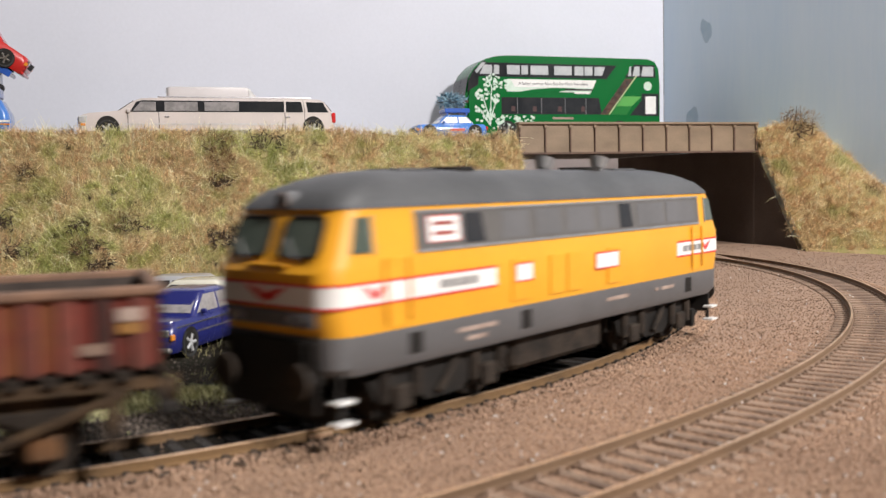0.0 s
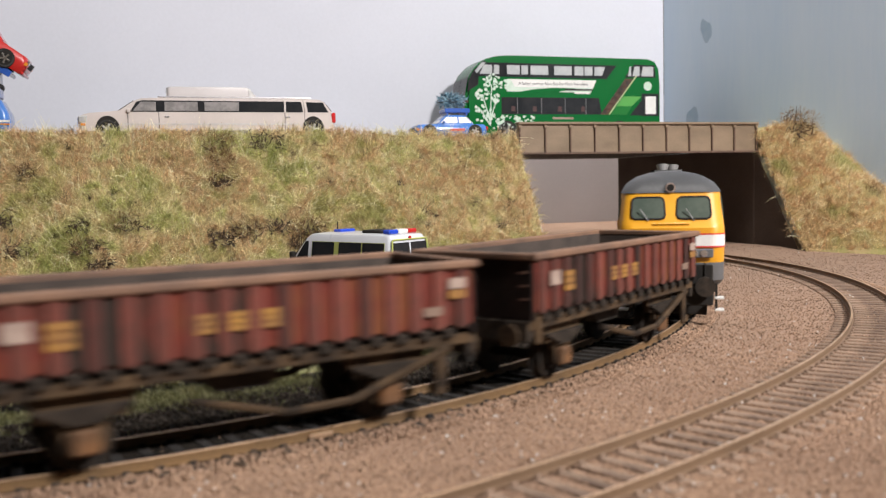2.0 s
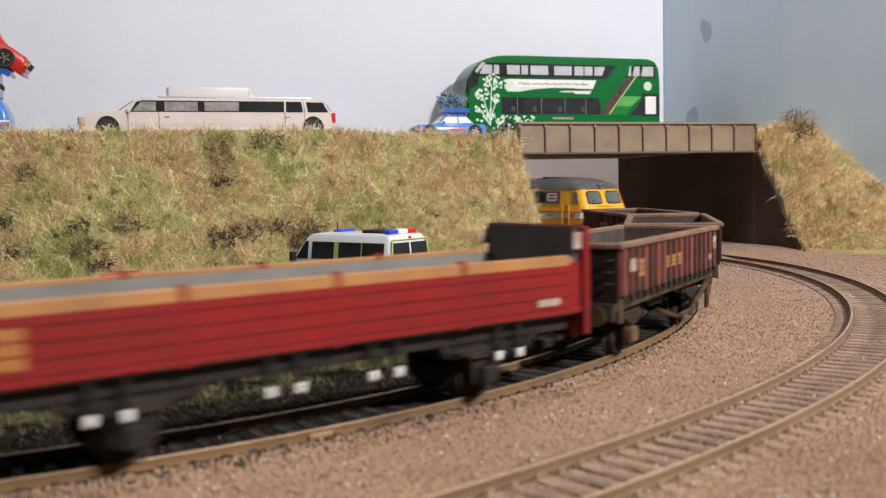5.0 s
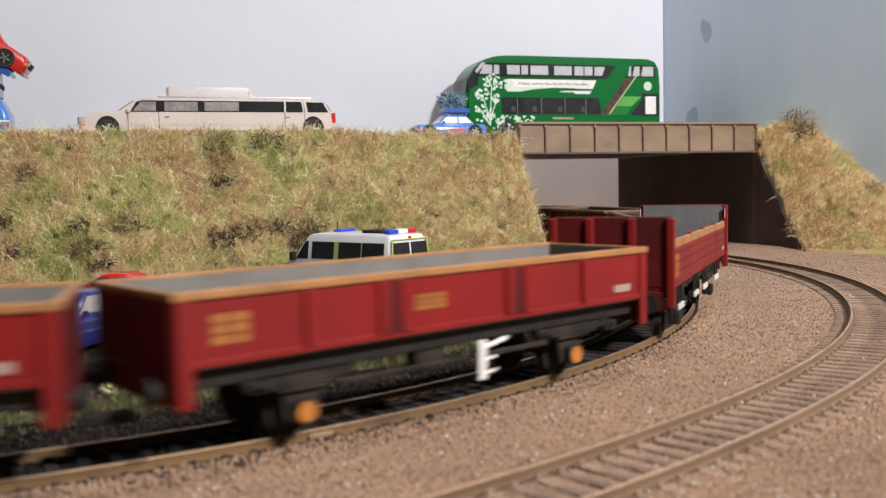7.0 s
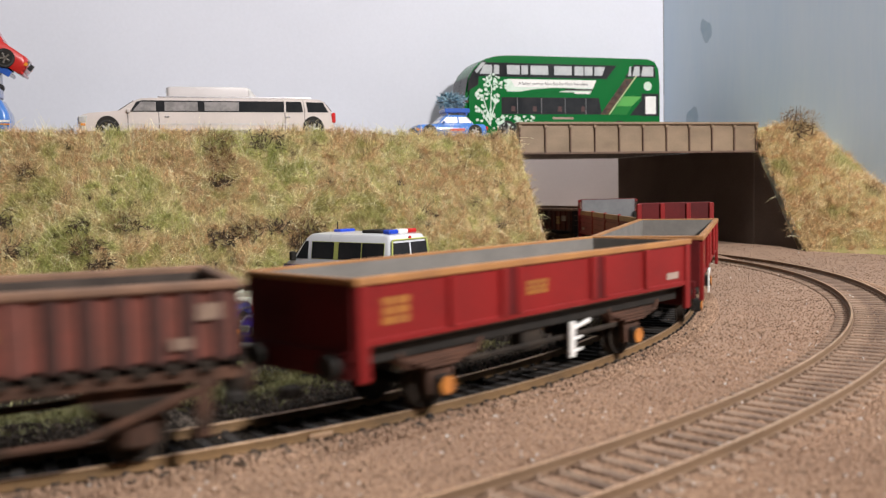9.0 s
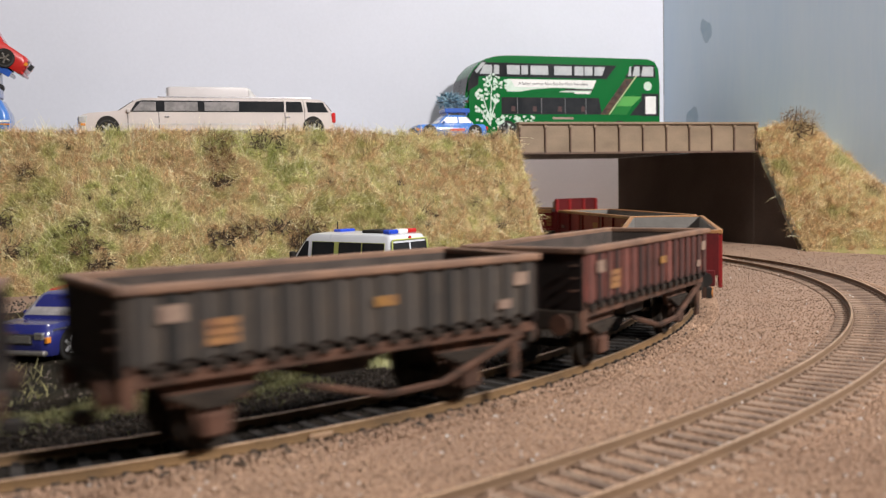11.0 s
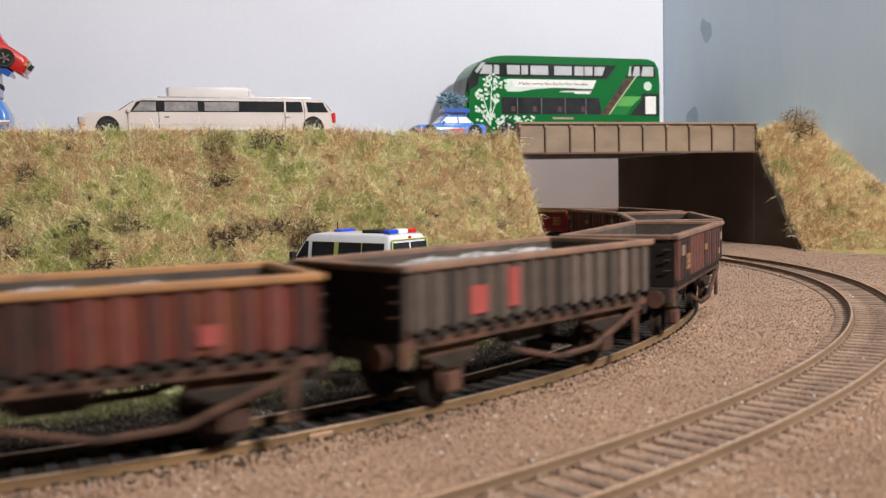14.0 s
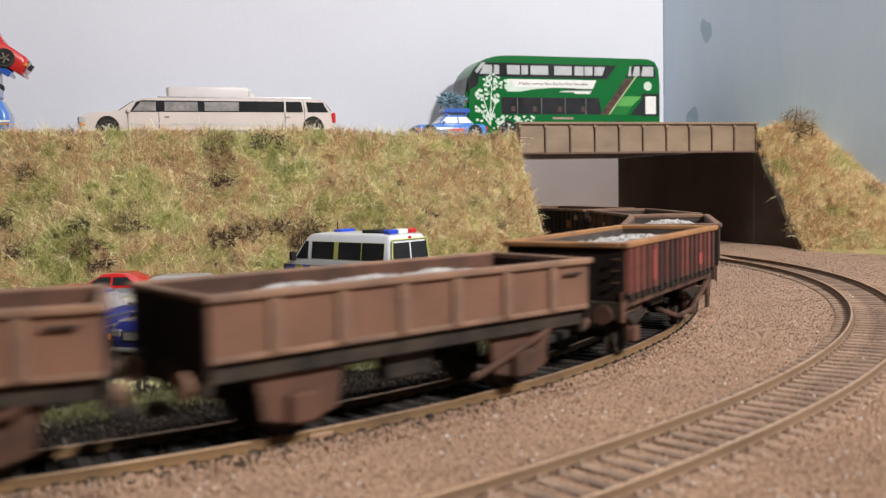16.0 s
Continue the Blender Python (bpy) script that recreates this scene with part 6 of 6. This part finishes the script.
car("classic_car", "cream classic car with black windows on the yard", mm(-94, 341, -2.2, 0, 0, 176), 54, 22, 16.6, P["cream"], 10.4, (-17, 12), (-12, 6), [(-15, -3), (-2, 10)], (-16.5, 16.5), 4.2, low=2.2)
car("hatchback_car", "silver hatchback with dark windows on the yard", mm(-112, 366, -2.2, 0, 0, 180), 52, 22, 15.8, P["silver"], 9.8, (-23, 12), (-17, 4), [(-18, -5), (-4, 10)], (-15.5, 16.0), 4.2, low=2.0, glass="dark_pane")
car("coupe_car", "bright red coupe parked at the foot of the embankment", mm(-142, 391, -2.2, 0, 0, 178), 54, 22, 15.2, P["red"], 9.4, (-17, 11), (-9, 3), [(-13, -3), (-2, 9)], (-16.5, 16.5), 4.3, low=1.8, glass="dark_pane")

# ---- police van ----
P["van_white"] = gloss("van_white", (0.66, 0.68, 0.72), 0.3, 0.4)
M["lime_trim"] = material("fluorescent_trim", (0.50, 0.54, 0.16), (0.44, 0.48, 0.14), 0.3, 1.5, 0.4, bump=0)


def police_van():
    t = thing("police_van", "white police minibus with blue lights and yellow trim", "van", at=mm(-41, 416, -2.2, 0, 0, 141))
    L, hw = 70.0, 13.2
    part("body", stack([(-35, 34, hw - 0.6, 2.5, 3), (-35, 35.2, hw, 2.6, 6), (-35, 35.4, hw, 2.6, 13), (-35, 31, hw, 2.6, 17), (-34.6, 26.5, hw - 0.3, 2.6, 20), (-34, 19, hw - 1.4, 2.6, 29), (-33, 17, hw - 2.2, 3, 30.6), (-29, 12, hw - 5, 3, 31.3)]), P["van_white"], t, smooth=35)

    def w(z):
        return hw if z < 17 else hw - (z - 17) * 1.4 / 12
    side_pane([(-30.7, 18.7), (14.3, 18.7), (14.3, 27.2), (-30.7, 27.2)], w, M["lime_trim"], t, "window_trim", proud=0.08)
    for a, b in ((-30.4, -17.5), (-16.8, -3.0), (0, 14)):
        side_pane([(a, 18.9), (b, 18.9), (b, 27.0), (a, 27.0)], w, M["dark_pane"], t, "side_window", proud=0.14)
    side_pane([(16.6, 18.6), (24.6, 18.6), (18.6, 27.2), (16.6, 27.2)], w, M["dark_pane"], t, "cab_window", proud=0.14)
    side_pane([(-34, 10), (33, 10), (33, 15.5), (-34, 15.5)], w, P["royal"], t, "side_stripe", proud=0.1)
    for i in range(6):
        side_pane([(-30 + i * 10, 10.2), (-25 + i * 10, 10.2), (-25 + i * 10, 15.3), (-30 + i * 10, 15.3)], w, M["lime_trim"], t, "check_panel", proud=0.16)
    slab([(26.9, -hw + 2, 20.2), (26.9, hw - 2, 20.2), (19.9, hw - 3, 28.6), (19.9, -hw + 3, 28.6)], 0.14, M["dark_pane"], t, "windscreen")
    for y in (-1, 1):
        slab([(-35.0, y * 0.6, 18.5), (-35.0, y * 11.4, 18.5), (-34.3, y * 10.6, 27.2), (-34.3, y * 0.6, 27.2)], 0.14, M["dark_pane"], t, "rear_window")
        part("tail_lamp", box(-35.3, -34, y * 12 - 1, y * 12 + 1, 10, 17, 0.3), M["red_lens"], t)
        part("headlamp", box(33, 35.6, y * 10 - 2, y * 10 + 2, 11, 14.5, 0.5), M["chrome"], t)
        part("door_mirror", box(24, 26.5, y * 14.6 - 1.6, y * 14.6 + 1.2, 17.5, 22, 0.5), M["black"], t)
        part("edge_trim", tube((-34.9, y * 12.4, 17), (-34.2, y * 11.2, 28.4), 0.4, 6), M["lime_trim"], t)
        for x in (-21, 22):
            part("wheel_arch", tube((x, y * 10, 5.0), (x, y * 13.3, 5.0), 5.6, 20), M["black"], t)
            road_wheel(t, x, y * 11.8, 4.7, M["steel"], 3.4)
    part("roof_trim", tube((-34.3, -11, 28.6), (-34.3, 11, 28.6), 0.4, 6), M["lime_trim"], t)
    part("light_bar", box(-31, -26.5, -9, -3.2, 31.0, 33.2, 0.6), M["red_lens"], t, "red light bar section")
    part("light_bar", box(-31, -26.5, 3.2, 9, 31.0, 33.2, 0.6), M["blue_lens"], t, "blue light bar section")
    part("light_bar", box(-31, -26.5, -3.1, 3.1, 31.0, 33.2, 0.4), M["white"], t, "white light bar sign")
    part("roof_pod", box(-24, -12, -7, 7, 31.0, 32.8, 0.6), M["black"], t)
    part("beacon", box(6, 11, -8, 2, 30.8, 32.6, 0.6), M["blue_lens"], t, "blue front beacon")
    part("aerial", tube((13, -3, 30.5), (13, -3, 36), 0.25, 6), M["black"], t)
    part("high_lamp", tube((-34.6, 0, 29.3), (-34.2, 0, 29.3), 0.8, 10), M["red_lens"], t)
    for o in t.children:
        if not o.name.startswith("wheel"):
            o.data.transform(Matrix.Diagonal((1, 1, 0.93, 1)))
    return t


police_van()


# ---- dead shrubs and lichen ----
def shrub(at, size, seed, label, clump=True, n=22):
    t = thing("dead_shrub", label, "shrub", group="dead shrubs on the embankment", at=at)
    rng = random.Random(seed)
    bm = bmesh.new()
    for i in range(n):
        p = Vector((rng.uniform(-0.75, 0.75), rng.uniform(-0.6, 0.6), 0)) * size
        d = Vector((rng.uniform(-1, 1), rng.uniform(-1, 0.3), rng.uniform(0.1, 1.0))).normalized()
        for j in range(4):
            q = p + d * size * 0.19
            tube(p, q, 0.46 - 0.08 * j, 5, 0.38 - 0.08 * j, bm)
            d = (d + Vector((rng.uniform(-0.8, 0.8), rng.uniform(-0.8, 0.8), rng.uniform(-0.7, 0.5)))).normalized()
            p = q
    part("twig_tangle", bm, M["twig"], t)
    if clump:
        bundle("foliage", (0, 0, size * 0.35), (size * 1.1, size * 0.9, size * 0.45), int((24 + 16 * clump) * size), seed, M["rust_clump"], "dry brown foliage", "", t, 2.0, 5.0, 0.10)
    return t


def on_bank(a, q, fn=left_bank):
    x, y, z = fn(a, q)
    return mm(x, y, z + 0.6, 40, 0, ROAD_ANGLE)


for a, q, s, c in ((-162, 0.10, 11.0, 0), (-189, 0.15, 9.0, 2), (-187, 0.26, 8.5, 2), (-189, 0.38, 7.0, 1), (-240, 0.63, 9.0, 1), (-261, 0.74, 6.5, 1), (-177, 0.70, 8.5, 1), (-190, 0.75, 8.0, 0), (-253, 0.83, 7.0, 0), (-292, 0.76, 9.0, 0), (-290, 0.30, 5.5, 1), (-300, 0.62, 8.0, 0), (-312, 0.72, 7.0, 0), (-263, 0.63, 5.5, 0), (-255, 0.72, 5.5, 0),
                   (-160, 0.68, 7.5, 0), (-143, 0.70, 9.0, 1), (-150, 0.78, 6.5, 1), (-205, 0.02, 3.0, 0), (-96, 0.02, 2.5, 0), (-70, 0.62, 4.5, 0), (-40, 0.52, 4.5, 0), (-28, 0.7, 5.0, 0), (-86, 0.40, 4, 0)):
    shrub(on_bank(a, q), s, int(900 + a), "tangled dark brown dead shrub in the grass", c, 44 if s > 5 and c < 2 else 12)
shrub(on_bank(214, 0.02, right_bank), 15, 5, "large rusty brown twiggy shrub on the crest", 1, 34)
shrub(on_bank(243, 0.42, right_bank), 8, 6, "small dark brown shrub near the blue wall", 1, 16)
shrub(mm(-38, 160, -2.2, 0, 0, 40), 2.6, 77, "tiny black twig fragment lying on the ballast", 0, 4)
for i, (x, y, s) in enumerate(((-81, 222, 3.4), (-72, 230, 3.0), (-58, 246, 2.6), (-28, 262, 2.6))):
    t = thing("lichen_clump", "pale lime-green lichen clump beside the track", "plant", group="lichen clumps", at=mm(x, y, -2.6))
    bundle("frond_cushion", (0, 0, s * 0.4), (s * 1.3, s * 0.8, s * 0.5), 320, 50 + i, M["lime"], "pale green cushion", "", t, 0.9, 2.0, 0.25)


# ---- the train's run along its line ----
def travelled(t):
    """Millimetres run at t seconds: steady, then slightly faster."""
    extra = 0.0 if t < 9 else 0.75 * (t - 9) ** 2 if t < 11 else 3.0 * (t - 10)
    return 84.39 * t + extra


def on_rails(s, half):
    """The pose of a vehicle whose wheels stand half before and behind s."""
    s += 0.008 * min(0.0, s - 70)
    x0, y0, _ = on_line(LINE_A, s - half)
    x1, y1, _ = on_line(LINE_A, s + half)
    return mm((x0 + x1) / 2, (y0 + y1) / 2, 0, 0, 0, math.degrees(math.atan2(y1 - y0, x1 - x0)))


def motions():
    for vehicle, start, half in FLEET:
        walk(vehicle, [(i * 0.25, on_rails(start + travelled(i * 0.25), half)) for i in range(65)])
    for axle, x, r in AXLES:
        turn = [(i / 15, math.degrees(travelled(i / 15) / r)) for i in range(241)]
        walk(axle, [(t, mm(x, 0, r, 0, a, 0)) for t, a in turn])


motions()
